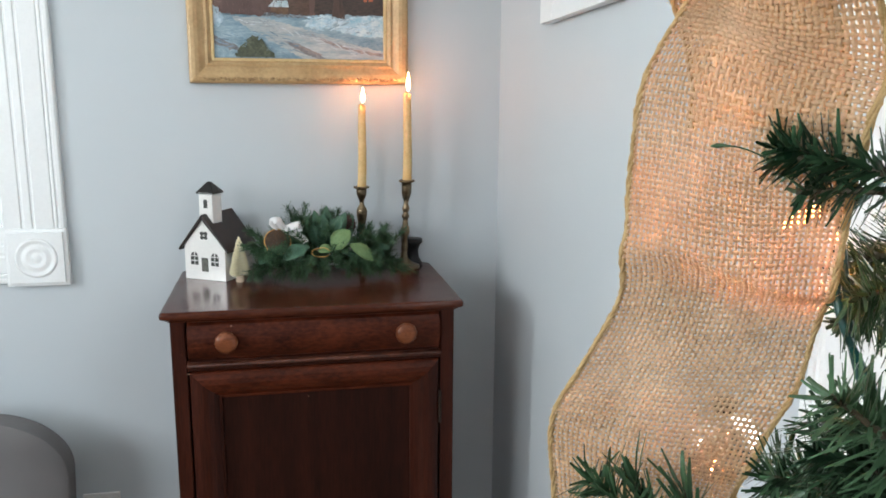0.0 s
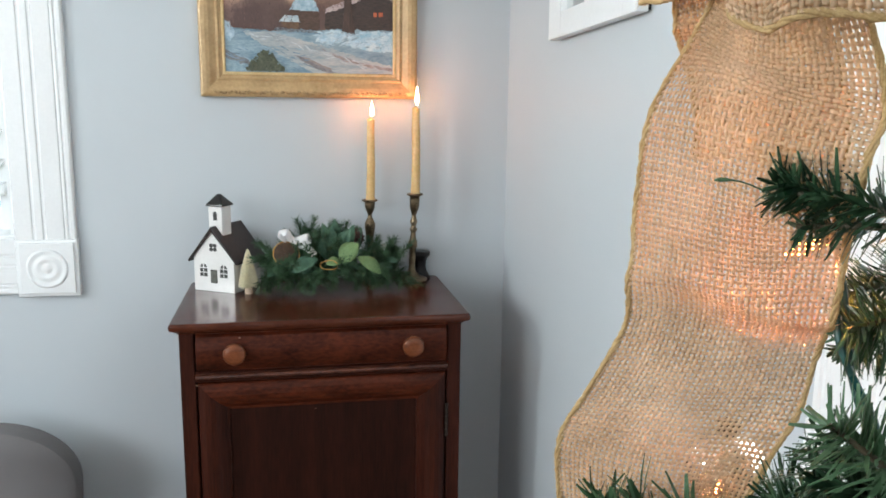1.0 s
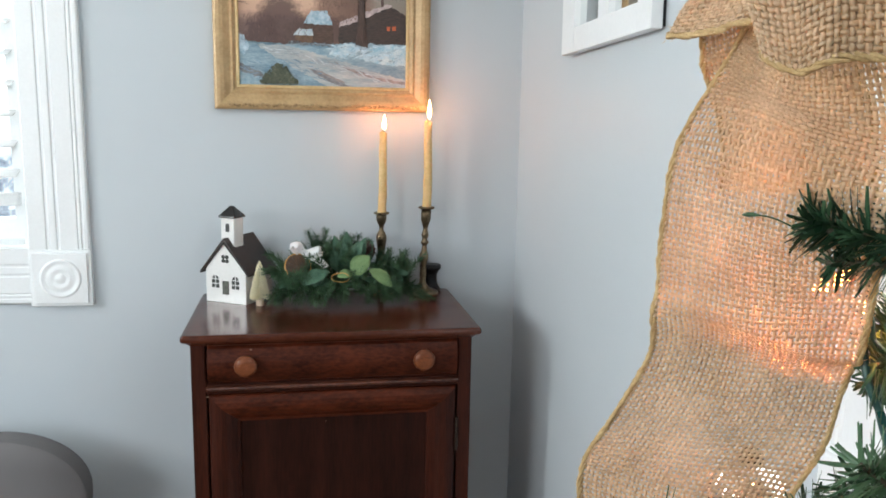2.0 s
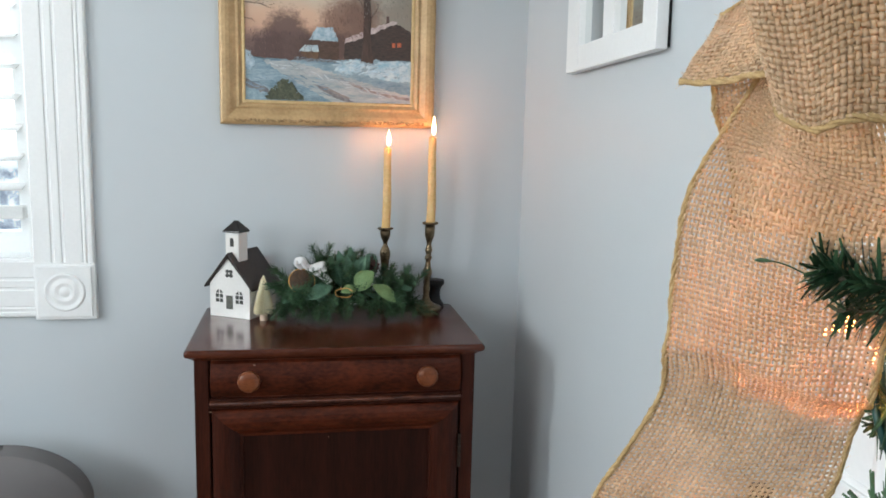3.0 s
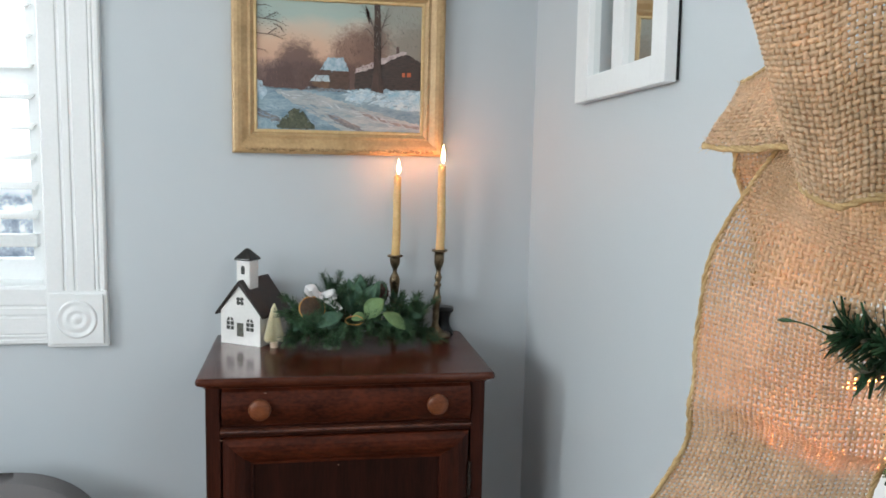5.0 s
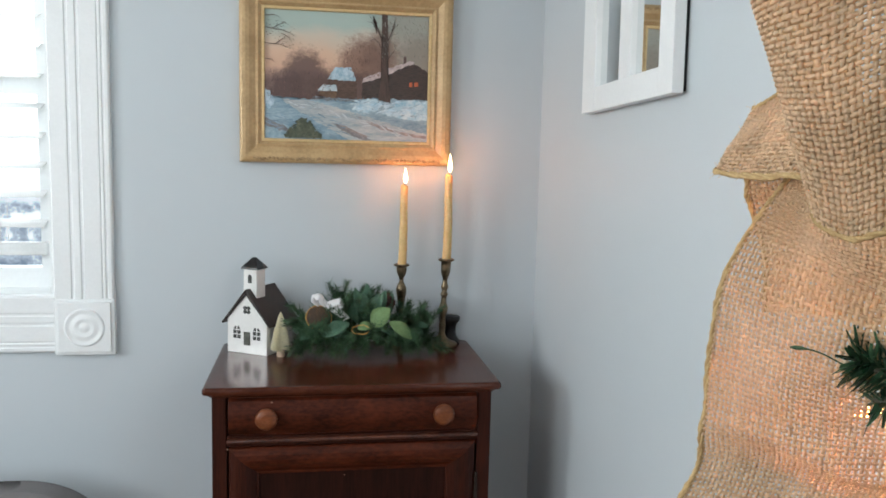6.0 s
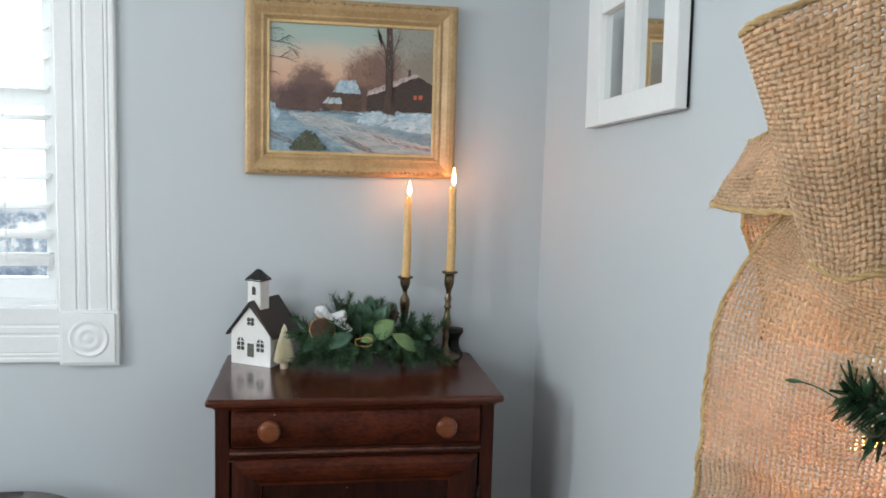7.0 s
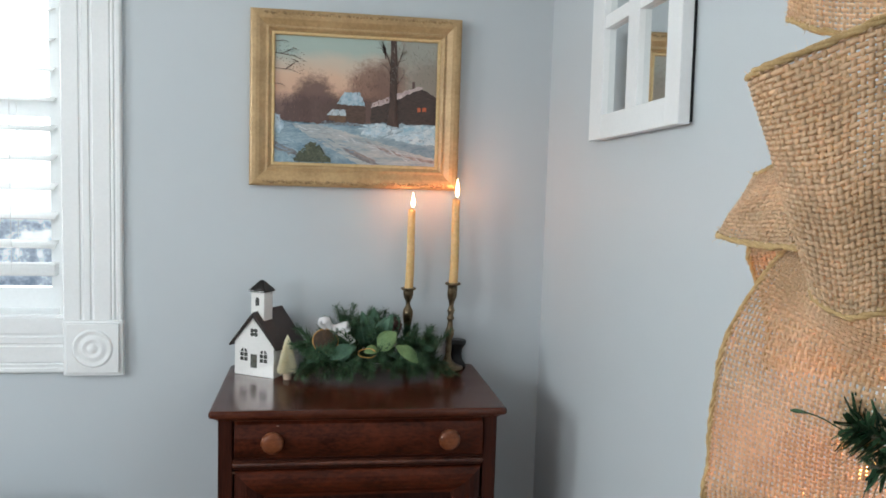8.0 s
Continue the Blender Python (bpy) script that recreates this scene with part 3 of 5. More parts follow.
def build_painting():
    p = thing("framed_painting", (0, WY, (FZ0 + FZ1) / 2), "gilt-framed painting of a snowy village road at dusk", "painting")
    prof = [(0.0, 0.0), (0.0, 0.021), (0.002, 0.025), (0.006, 0.0275), (0.013, 0.0285), (0.020, 0.0265), (0.026, 0.0225), (0.031, 0.0195), (0.0335, 0.0190), (0.0345, 0.0215), (0.0375, 0.0222), (0.040, 0.0205),
            (0.0408, 0.0175), (0.0455, 0.0150), (0.0465, 0.0160), (0.0495, 0.0160), (0.0510, 0.0125), (0.0510, 0.0)]
    prof = [(d * RAIL_W / 0.051, hgt) for d, hgt in prof]
    y = WY - 0.003
    for side in ("bottom", "top", "left", "right"):
        fr = part("frame_rail", rail(FX0, FX1, FZ0, FZ1, side, prof, y), GILT, p)
        # carved band along the crest of the rail
        bm = bmesh.new()
        length = (FX1 - FX0 if side in ("bottom", "top") else FZ1 - FZ0) - 0.05
        if side in ("bottom", "top"):
            rng = random.Random(5 if side == "top" else 6)
            s = 0.014
            while s < length:
                w = rng.uniform(0.008, 0.017)
                cz = FZ0 + 0.0105 if side == "bottom" else FZ1 - 0.0105
                r = bmesh.ops.create_icosphere(bm, subdivisions=2, radius=1.0)
                for v in r["verts"]:
                    q = v.co.copy()
                    v.co = Vector((FX0 + 0.025 + s + q.x * w * 0.55, y - 0.0272 + q.y * 0.0022, cz + q.z * 0.0042 + 0.0016 * math.sin(s * 160 + q.x * 2)))
                s += w * 0.95
            part("carving", bm, GILT_CARVED, fr, smooth=True)
        fillet = [(RAIL_W - e, hgt) for e, hgt in ((0.0070, 0.0135), (0.0070, 0.0166), (0.0055, 0.0176), (0.0020, 0.0176), (0.0002, 0.0150), (0.0002, 0.0135))]
        part("fillet", rail(FX0, FX1, FZ0, FZ1, side, fillet, y), GILT_FILLET, fr, "paler gilt inner edge")
    # the painted board and its layers of paint
    x0, x1, z0, z1 = FX0 + RAIL_W - 0.0005, FX1 - RAIL_W + 0.0005, FZ0 + RAIL_W - 0.0005, FZ1 - RAIL_W + 0.0005
    w, h = x1 - x0, z1 - z0
    yc = y - 0.010
    canvas = part("canvas", boxes((x0, x1, yc, y - 0.002, z0, z1)), sky_paint(x0, z0, w, h), p, "painted dusk sky, teal to peach")
    layer = [0]

    def paint(name, pts, c1, c2, rough_edge=0.0, seed=0, scale=60, stretch=(1, 1, 1)):
        layer[0] += 1
        rng = random.Random(seed + layer[0] * 17)
        out = []
        for i, a in enumerate(pts):
            b = pts[(i + 1) % len(pts)]
            steps = max(1, int(math.hypot((b[0] - a[0]) * w, (b[1] - a[1]) * h) / 0.004)) if rough_edge else 1
            for k in range(steps):
                f = k / steps
                u, v = a[0] + (b[0] - a[0]) * f, a[1] + (b[1] - a[1]) * f
                if rough_edge and 0.005 < u < 0.995 and v > 0.01:
                    u += rng.uniform(-1, 1) * rough_edge / w
                    v += rng.uniform(-1, 1) * rough_edge / h
                out.append((min(0.999, max(0.001, u)), min(0.999, max(0.001, v))))
        yy = yc - 0.0001 - layer[0] * 0.00009
        vs = [(x0 + u * w, yy, z0 + v * h) for u, v in out] + [(x0 + u * w, yc - 0.00002, z0 + v * h) for u, v in out]
        n = len(out)
        bm = bmesh.new()
        vv = [bm.verts.new(q) for q in vs]
        f = bm.faces.new(vv[:n])
        for i in range(n):
            bm.faces.new((vv[i], vv[n + i], vv[n + (i + 1) % n], vv[(i + 1) % n]))
        bmesh.ops.triangulate(bm, faces=[f])
        m = surface("paint_" + name, c1, c2, 0.45, big=scale, small=scale * 6, stretch=stretch, bump=0.25, bump_dist=0.0006, detail_mix=0.4)
        part(name, bm, m, canvas)

    MAUVE = ((0.065, 0.038, 0.036), (0.17, 0.095, 0.085))
    BROWN = ((0.05, 0.028, 0.022), (0.16, 0.082, 0.058))
    SNOW = ((0.13, 0.23, 0.30), (0.36, 0.47, 0.53))
    paint("painted_cottage", [(.385, .32), (.385, .475), (.555, .475), (.56, .32)], (0.05, 0.028, 0.02), (0.12, 0.07, 0.05), 0.001, 4, 90, (1, 1, 4))
    paint("painted_snow_roof", [(.38, .475), (.425, .575), (.52, .575), (.555, .47)], (0.22, 0.36, 0.45), (0.5, 0.6, 0.66), 0.0018, 5, 120)
    paint("painted_hut", [(.33, .325), (.33, .385), (.435, .39), (.43, .33)], (0.10, 0.055, 0.03), (0.2, 0.12, 0.07), 0.001, 6, 90)
    paint("painted_hut_roof", [(.318, .385), (.35, .435), (.43, .435), (.435, .388)], (0.33, 0.44, 0.5), (0.6, 0.66, 0.68), 0.001, 7, 120)
    paint("painted_cabin", [(.59, .33), (.59, .46), (.66, .5), (.9, .635), (1, .56), (1, .30)], (0.024, 0.018, 0.017), (0.078, 0.050, 0.040), 0.0018, 8, 80, (1, 1, 5))
    paint("painted_cabin_roof", [(.585, .46), (.60, .50), (.74, .575), (.895, .645), (.915, .63), (.80, .565), (.70, .50)], (0.34, 0.25, 0.25), (0.66, 0.56, 0.54), 0.0018, 9, 110)
    paint("painted_lit_window", [(.882, .44), (.882, .475), (.902, .476), (.902, .442)], (0.36, 0.07, 0.03), (0.62, 0.17, 0.06), 0, 10, 300)
    paint("painted_lit_window", [(.913, .443), (.913, .477), (.938, .479), (.938, .445)], (0.36, 0.07, 0.03), (0.62, 0.17, 0.06), 0, 11, 300)
    paint("painted_chimney", [(.845, .62), (.845, .68), (.862, .68), (.862, .63)], (0.06, 0.035, 0.03), (0.12, 0.07, 0.06), 0, 12, 200)
    paint("painted_snow", [(0, 0), (0, .34), (.06, .325), (.15, .32), (.3, .315), (.42, .335), (.52, .32), (.6, .335), (.75, .34), (1, .335), (1, 0)], *SNOW, 0.0025, 13, 34, (0.5, 1, 2.4))
    paint("painted_road", [(.1, .31), (.25, .31), (.4, .27), (.6, .2), (1, .06), (1, 0), (.52, 0), (.34, .12), (.2, .22)], (0.26, 0.33, 0.37), (0.52, 0.52, 0.50), 0.0022, 14, 40, (0.4, 1, 2.6))
    paint("painted_rut", [(.40, .135), (.47, .125), (.56, .07), (.64, .03), (.61, .025), (.53, .06), (.45, .11)], (0.19, 0.15, 0.14), (0.36, 0.31, 0.29), 0.0008, 15, 90)
    paint("painted_rut", [(.62, .15), (.72, .11), (.85, .075), (.97, .04), (.97, .03), (.84, .06), (.71, .095)], (0.20, 0.16, 0.15), (0.42, 0.36, 0.34), 0.0008, 16, 90)
    paint("painted_rut", [(.415, .125), (.44, .13), (.50, .085), (.58, .045), (.66, .004), (.60, .004), (.53, .04), (.47, .08)], (0.10, 0.10, 0.11), (0.30, 0.28, 0.28), 0.0022, 40, 120)
    paint("painted_rut", [(.56, .19), (.70, .125), (.84, .075), (.995, .045), (.995, .025), (.84, .055), (.69, .105)], (0.16, 0.13, 0.13), (0.42, 0.36, 0.34), 0.0018, 41, 120)
    paint("painted_bank", [(0, .0), (0, .20), (.06, .165), (.14, .10), (.20, .02), (.2, 0)], (0.16, 0.27, 0.34), (0.36, 0.47, 0.53), 0.002, 42, 70)
    paint("painted_drift", [(.53, .24), (.56, .30), (.62, .335), (.69, .33), (.72, .29), (.70, .25), (.62, .225)], (0.24, 0.45, 0.56), (0.66, 0.74, 0.76), 0.002, 17, 60)
    paint("painted_drift", [(.70, .22), (.73, .28), (.81, .325), (.9, .335), (1, .32), (1, .17), (.88, .175), (.8, .19)], (0.22, 0.45, 0.58), (0.66, 0.74, 0.76), 0.002, 18, 55)
    paint("painted_drift", [(0, .25), (0, .39), (.03, .37), (.055, .31), (.06, .27), (.03, .23)], (0.24, 0.38, 0.48), (0.55, 0.66, 0.72), 0.002, 19, 60)
    paint("painted_track", [(0, .11), (0, .17), (.06, .14), (.13, .09), (.16, .05), (.1, .06)], (0.10, 0.10, 0.11), (0.26, 0.27, 0.28), 0.003, 20, 90)
    paint("painted_fence", [(.29, .315), (.29, .335), (.57, .325), (.57, .31)], (0.05, 0.05, 0.06), (0.3, 0.36, 0.4), 0.003, 22, 200)
    paint("painted_trunk", [(.690, .31), (.702, .45), (.708, .6), (.710, .8), (.705, 1), (.742, 1), (.744, .8), (.746, .6), (.752, .45), (.768, .31)], (0.04, 0.024, 0.02), (0.10, 0.06, 0.045), 0.001, 23, 90, (3, 1, 0.5))
    for i, (a, b, th) in enumerate((((.715, .76), (.628, .99), .010), ((.738, .77), (.79, .99), .009), ((.715, .70), (.64, .83), .008), ((.738, .64), (.80, .76), .009), ((.675, .85), (.65, .99), .008),
                                    ((.66, .90), (.615, .94), .006), ((.672, .80), (.625, .79), .005), ((.765, .88), (.81, .93), .006), ((.755, .83), (.80, .85), .005),
                                    ((.0, .86), (.19, .80), .006), ((.04, .85), (.12, .90), .004), ((.0, .74), (.16, .70), .006), ((.06, .73), (.12, .79), .004), ((.0, .62), (.06, .59), .005), ((.0, .95), (.09, .94), .006), ((.10, .815), (.16, .745), .004))):
        dx, dz = (b[0] - a[0]) * w, (b[1] - a[1]) * h
        ln = math.hypot(dx, dz)
        nx, nz = -dz / ln * th / 3, dx / ln * th / 3
        mx, mz = (a[0] + b[0]) / 2 + 0.012, (a[1] + b[1]) / 2 + 0.012
        paint("painted_twig", [(a[0] - nx, a[1] - nz), (mx - nx * .7, mz - nz * .7), b, (mx + nx * .7, mz + nz * .7), (a[0] + nx, a[1] + nz)], (0.05, 0.03, 0.026), (0.13, 0.08, 0.065), 0.0, 30 + i, 120)
    def dabs(name, n, place, ru, rv, turn, c1, c2, seed):
        """Single brush strokes: small flat ovals of paint, each a little different."""
        layer[0] += 1
        rng = random.Random(seed)
        bm = bmesh.new()
        for i in range(n):
            u, v = place(rng)
            a, b, tn = ru * rng.uniform(0.5, 1.4), rv * rng.uniform(0.5, 1.4), radians(turn + rng.uniform(-25, 25))
            yy = yc - 0.0001 - layer[0] * 0.00009 - i * 0.000003
            ring = []
            for k in range(9):
                g = 2 * math.pi * k / 9
                px, pz = a * math.cos(g) * rng.uniform(0.75, 1.2), b * math.sin(g) * rng.uniform(0.75, 1.2)
                uu, vv = u + (px * math.cos(tn) - pz * math.sin(tn)) / w, v + (px * math.sin(tn) + pz * math.cos(tn)) / h
                ring.append(bm.verts.new((x0 + min(0.998, max(0.002, uu)) * w, yy, z0 + min(0.998, max(0.002, vv)) * h)))
            bm.faces.new(ring)
        tagged(part(name, bm, surface("paint_" + name, c1, c2, 0.45, big=70, small=400, bump=0.25, bump_dist=0.0005, island=0.35), canvas), kind="stuff")

    dabs("painted_drift_brushwork", 70, lambda r: (r.uniform(0.53, 0.99), r.uniform(0.20, 0.32)), 0.008, 0.0017, 12, (0.26, 0.41, 0.50), (0.52, 0.63, 0.68), 62)
    dabs("painted_road_brushwork", 60, lambda r: (lambda e: (0.12 + e * 0.75 + r.uniform(-0.06, 0.10), 0.30 - e * 0.24 + r.uniform(-0.03, 0.02)))(r.random()), 0.012, 0.0010, -16, (0.34, 0.40, 0.44), (0.54, 0.55, 0.54), 63)
    dabs("painted_shade_brushwork", 60, lambda r: (r.uniform(0.02, 0.5), r.uniform(0.02, 0.2)), 0.010, 0.0012, -14, (0.13, 0.21, 0.28), (0.27, 0.38, 0.45), 64)
    dabs("painted_wood_brushwork", 160, lambda r: (r.uniform(0.01, 0.40), 0.33 + 0.20 * r.random() ** 1.5), 0.0005, 0.0055, 0, (0.06, 0.037, 0.034), (0.17, 0.10, 0.09), 65)
    dabs("painted_crown_brushwork", 170, lambda r: (lambda g, q: (0.60 + 0.13 * q * math.cos(g), 0.62 + 0.14 * q * math.sin(g)))(r.uniform(0, 6.3), r.random() ** 0.6), 0.0006, 0.004, 10, (0.10, 0.058, 0.045), (0.24, 0.14, 0.105), 66)
    dabs("painted_twig_brushwork", 130, lambda r: (r.uniform(0.70, 0.98), r.uniform(0.66, 0.99)), 0.0005, 0.0045, 25, (0.11, 0.10, 0.085), (0.30, 0.28, 0.24), 67)
    dabs("painted_leaf_brushwork", 60, lambda r: (lambda q: (0.01 + q * 0.17, 0.93 - 0.12 * q + r.uniform(-0.13, 0.06)))(r.random() ** 1.3), 0.0018, 0.0007, -20, (0.06, 0.045, 0.035), (0.15, 0.10, 0.075), 68)
    paint("painted_shrub", [(.125, .01), (.12, .045), (.155, .06), (.15, .085), (.185, .09), (.195, .125), (.215, .13), (.225, .175), (.245, .165), (.25, .135), (.285, .14), (.295, .10), (.31, .085), (.305, .06), (.335, .045), (.345, .01)], (0.035, 0.048, 0.030), (0.11, 0.12, 0.075), 0.004, 21, 110)
    dabs("painted_bush", 150, lambda r: (lambda q, e: (0.228 + q * 0.115 * (1.05 - e * 0.85), 0.01 + e * 0.15))(r.uniform(-1, 1), r.random() ** 1.2), 0.0035, 0.0016, 25, (0.03, 0.042, 0.024), (0.12, 0.13, 0.085), 61)
    return p


WOODS = ((0.88, 0.80, 0.24, 0.34, (0.30, 0.28, 0.24), 0.75), (0.95, 0.62, 0.18, 0.25, (0.22, 0.20, 0.17), 0.7), (0.58, 0.58, 0.17, 0.26, (0.22, 0.125, 0.095), 0.85), (0.68, 0.66, 0.12, 0.22, (0.18, 0.105, 0.08), 0.7),
         (0.05, 0.42, 0.16, 0.13, (0.23, 0.15, 0.14), 0.8), (0.22, 0.50, 0.13, 0.22, (0.12, 0.07, 0.062), 0.92), (0.16, 0.40, 0.20, 0.14, (0.10, 0.06, 0.055), 0.95), (0.34, 0.42, 0.16, 0.14, (0.14, 0.085, 0.075), 0.9), (0.5, 0.42, 0.3, 0.13, (0.10, 0.06, 0.05), 0.9))


def sky_paint(x0, z0, w, h):
    m, t, b = nodes_of("paint_sky")
    tc = t.nodes.new("ShaderNodeTexCoord")
    mp = t.nodes.new("ShaderNodeMapping")
    mp.inputs["Location"].default_value = (0.5, 0, 0.5)
    mp.inputs["Scale"].default_value = (1 / w, 1, 1 / h)
    n = node(t, "ShaderNodeTexNoise", Scale=3.2, Detail=5.0)
    add = node(t, "ShaderNodeVectorMath")
    add.operation = "MULTIPLY_ADD"
    add.inputs[1].default_value = (0.35, 0, 0.22)
    sep = t.nodes.new("ShaderNodeSeparateXYZ")
    t.links.new(tc.outputs["Object"], mp.inputs[0])
    t.links.new(mp.outputs[0], n.inputs["Vector"])
    t.links.new(n.outputs["Color"], add.inputs[0])
    t.links.new(mp.outputs[0], add.inputs[2])
    t.links.new(add.outputs[0], sep.inputs[0])
    rp = t.nodes.new("ShaderNodeValToRGB")
    e = rp.color_ramp.elements
    e[0].position, e[0].color = 0.60, (0.56, 0.33, 0.23, 1)
    e[1].position, e[1].color = 1.0, (0.36, 0.45, 0.41, 1)
    for pos, c in ((0.80, (0.62, 0.42, 0.30, 1)), (0.92, (0.54, 0.47, 0.38, 1))):
        k = e.new(pos)
        k.color = c
    t.links.new(sep.outputs[2], rp.inputs[0])
    out = rp.outputs[0]
    # soft masses of bare woods: (centre u, v, half width, half height, colour, density)
    for u, v, ru, rv, c, k in WOODS:
        nz = node(t, "ShaderNodeTexNoise", Scale=16.0 + 30 * u, Detail=6.0, Roughness=0.75)
        t.links.new(mp.outputs[0], nz.inputs["Vector"])
        sub = node(t, "ShaderNodeVectorMath")
        sub.operation = "SUBTRACT"
        sub.inputs[1].default_value = (u, 0, v)
        t.links.new(mp.outputs[0], sub.inputs[0])
        sc = node(t, "ShaderNodeVectorMath")
        sc.operation = "MULTIPLY"
        sc.inputs[1].default_value = (1 / ru, 0, 1 / rv)
        t.links.new(sub.outputs[0], sc.inputs[0])
        ln = node(t, "ShaderNodeVectorMath")
        ln.operation = "LENGTH"
        t.links.new(sc.outputs[0], ln.inputs[0])
        wob = node(t, "ShaderNodeMath")
        wob.operation = "MULTIPLY_ADD"
        wob.inputs[1].default_value = 1.3
        t.links.new(nz.outputs[0], wob.inputs[0])
        t.links.new(ln.outputs["Value"], wob.inputs[2])
        fall = node(t, "ShaderNodeMapRange")
        fall.inputs[1].default_value, fall.inputs[2].default_value, fall.inputs[3].default_value, fall.inputs[4].default_value = 1.30, 1.78, k, 0.0
        t.links.new(wob.outputs[0], fall.inputs[0])
        mx = t.nodes.new("ShaderNodeMix")
        mx.data_type = "RGBA"
        mx.inputs[7].default_value = col(c)
        t.links.new(fall.outputs[0], mx.inputs[0])
        t.links.new(out, mx.inputs[6])
        out = mx.outputs[2]
    t.links.new(out, b.inputs["Base Color"])
    b.inputs["Roughness"].default_value = 0.42
    fine = node(t, "ShaderNodeTexNoise", Scale=220.0, Detail=3.0)
    bp = node(t, "ShaderNodeBump", Strength=0.2, Distance=0.0006)
    t.links.new(tc.outputs["Object"], fine.inputs["Vector"])
    t.links.new(fine.outputs[0], bp.inputs["Height"])
    t.links.new(bp.outputs[0], b.inputs["Normal"])
    return m


build_painting()

# ---- pane mirror on the right wall ----


def build_mirror():
    """Built upright facing -y, then hung on the right wall."""
    mth = thing("pane_mirror", (0, 0, 0), "white wooden window-pane wall mirror hung slightly crooked", "mirror")
    stile_l, stile_r, pw, mul, rail_h, ph, mun = 0.070, 0.053, 0.122, 0.052, 0.047, 0.168, 0.026
    wd = stile_l + stile_r + 2 * pw + mul
    rows = 3
    ht = 2 * rail_h + rows * ph + (rows - 1) * mun
    d0, d1 = -0.022, -0.002
    part("stile", boxes((0, stile_l, d0, d1, 0, ht), bevel=0.0015), TRIM, mth)
    part("stile", boxes((wd - stile_r, wd, d0, d1, 0, ht), bevel=0.0015), TRIM, mth)
    for z in (0, ht - rail_h):
        part("rail", boxes((stile_l, wd - stile_r, d0 + 0.0004, d1, z, z + rail_h), bevel=0.0012), TRIM, mth)
    xm = stile_l + pw
    part("mullion", boxes((xm, xm + mul, d0 + 0.0012, d1, rail_h, ht - rail_h), bevel=0.0012), TRIM, mth)
    for r in range(1, rows):
        z = rail_h + r * ph + (r - 1) * mun
        for xx in (stile_l, xm + mul):
            part("muntin", boxes((xx, xx + pw, d0 + 0.002, d1, z, z + mun), bevel=0.0012), TRIM, mth)
    for r in range(rows):
        for xx in (stile_l, xm + mul):
            z = rail_h + r * (ph + mun)
            part("mirror_glass", boxes((xx - 0.003, xx + pw + 0.003, -0.009, -0.005, z - 0.003, z + ph + 0.003)), MIRROR, mth, "silvered glass pane")
    # black board in place of the mirror's shaded side and the gap behind it
    part("backing", boxes((0.004, wd - 0.006, -0.002, 0.005, 0.004, ht - 0.004)), BLACKWOOD, mth)
    mth.matrix_world = pose(WX - 0.005, 0.010, 1.440, 0, 0, -90) @ pose(0, 0, 0, 0, -1.7, 0)
    return mth


build_mirror()

# ---- outlet and chair ----


def build_outlet():
    o = thing("wall_outlet", (-0.526, WY, 0.255), "white plastic wall outlet plate low on the wall", "outlet")
    y = WY
    part("cover_plate", boxes((-0.570, -0.482, y - 0.006, y, 0.190, 0.319), bevel=0.0025), PLATE, o)
    for z in (0.233, 0.276):
        r = part("receptacle", boxes((-0.543, -0.509, y - 0.0085, y - 0.006, z - 0.014, z + 0.014), bevel=0.002), PLATE, o)
        # slots are dark plates on the face, coloured like unlit holes
        part("slot", boxes((-0.534, -0.532, y - 0.0089, y - 0.0085, z - 0.004, z + 0.006), (-0.520, -0.518, y - 0.0089, y - 0.0085, z - 0.004, z + 0.006)), HOLLOW_SHADE, r)
    part("screw", lathe([(0.003, 0), (0.003, 0.001), (0.002, 0.0016)], (-0.526, y - 0.006, 0.2545), 12, "y"), PLATE, o)


build_outlet()


def build_chair():
    c = thing("armchair", (-0.9, -0.12, 0), "grey upholstered armchair with rounded back below the window", "armchair")

    def padded(x0, x1, y0, y1, z0, z1, r, bev):
        pts = []
        for cx, a0 in ((x1 - r, 0), (x0 + r, 90)):
            for k in range(25):
                a = radians(a0 + k * 3.75)
                pts.append((cx + r * math.cos(a), z1 - r * 0.72 + r * 0.72 * math.sin(a)))
        pts += [(x0, z0), (x1, z0)]
        bm = prism(pts, "y", y0, y1)
        es = [e for e in bm.edges if all(f.normal.length >= 0 for f in e.link_faces) and abs(e.verts[0].co.y - e.verts[1].co.y) < 1e-5]
        bmesh.ops.bevel(bm, geom=es, offset=bev, segments=3, profile=0.5, affect="EDGES")
        return bm
    part("backrest", padded(-1.24, -0.548, 0.205, 0.270, 0.14, 0.597, 0.19, 0.022), GREYCLOTH, c, smooth=True)
    part("seat", padded(-1.16, -0.65, -0.46, 0.203, 0.14, 0.30, 0.05, 0.02), GREYCLOTH, c, smooth=True)
    for x0, x1 in ((-1.238, -1.162), (-0.648, -0.592)):
        part("armrest", padded(x0, x1, -0.46, 0.203, 0.14, 0.33, 0.028, 0.01), GREYCLOTH, c, smooth=True)
    for x in (-1.19, -0.62):
        for y in (-0.42, 0.11):
            part("leg", lathe([(0.014, 0.0), (0.022, 0.139)], (x, y, 0.0), 14), MAHOG_Z, c)


build_chair()

# ---- candlesticks ----


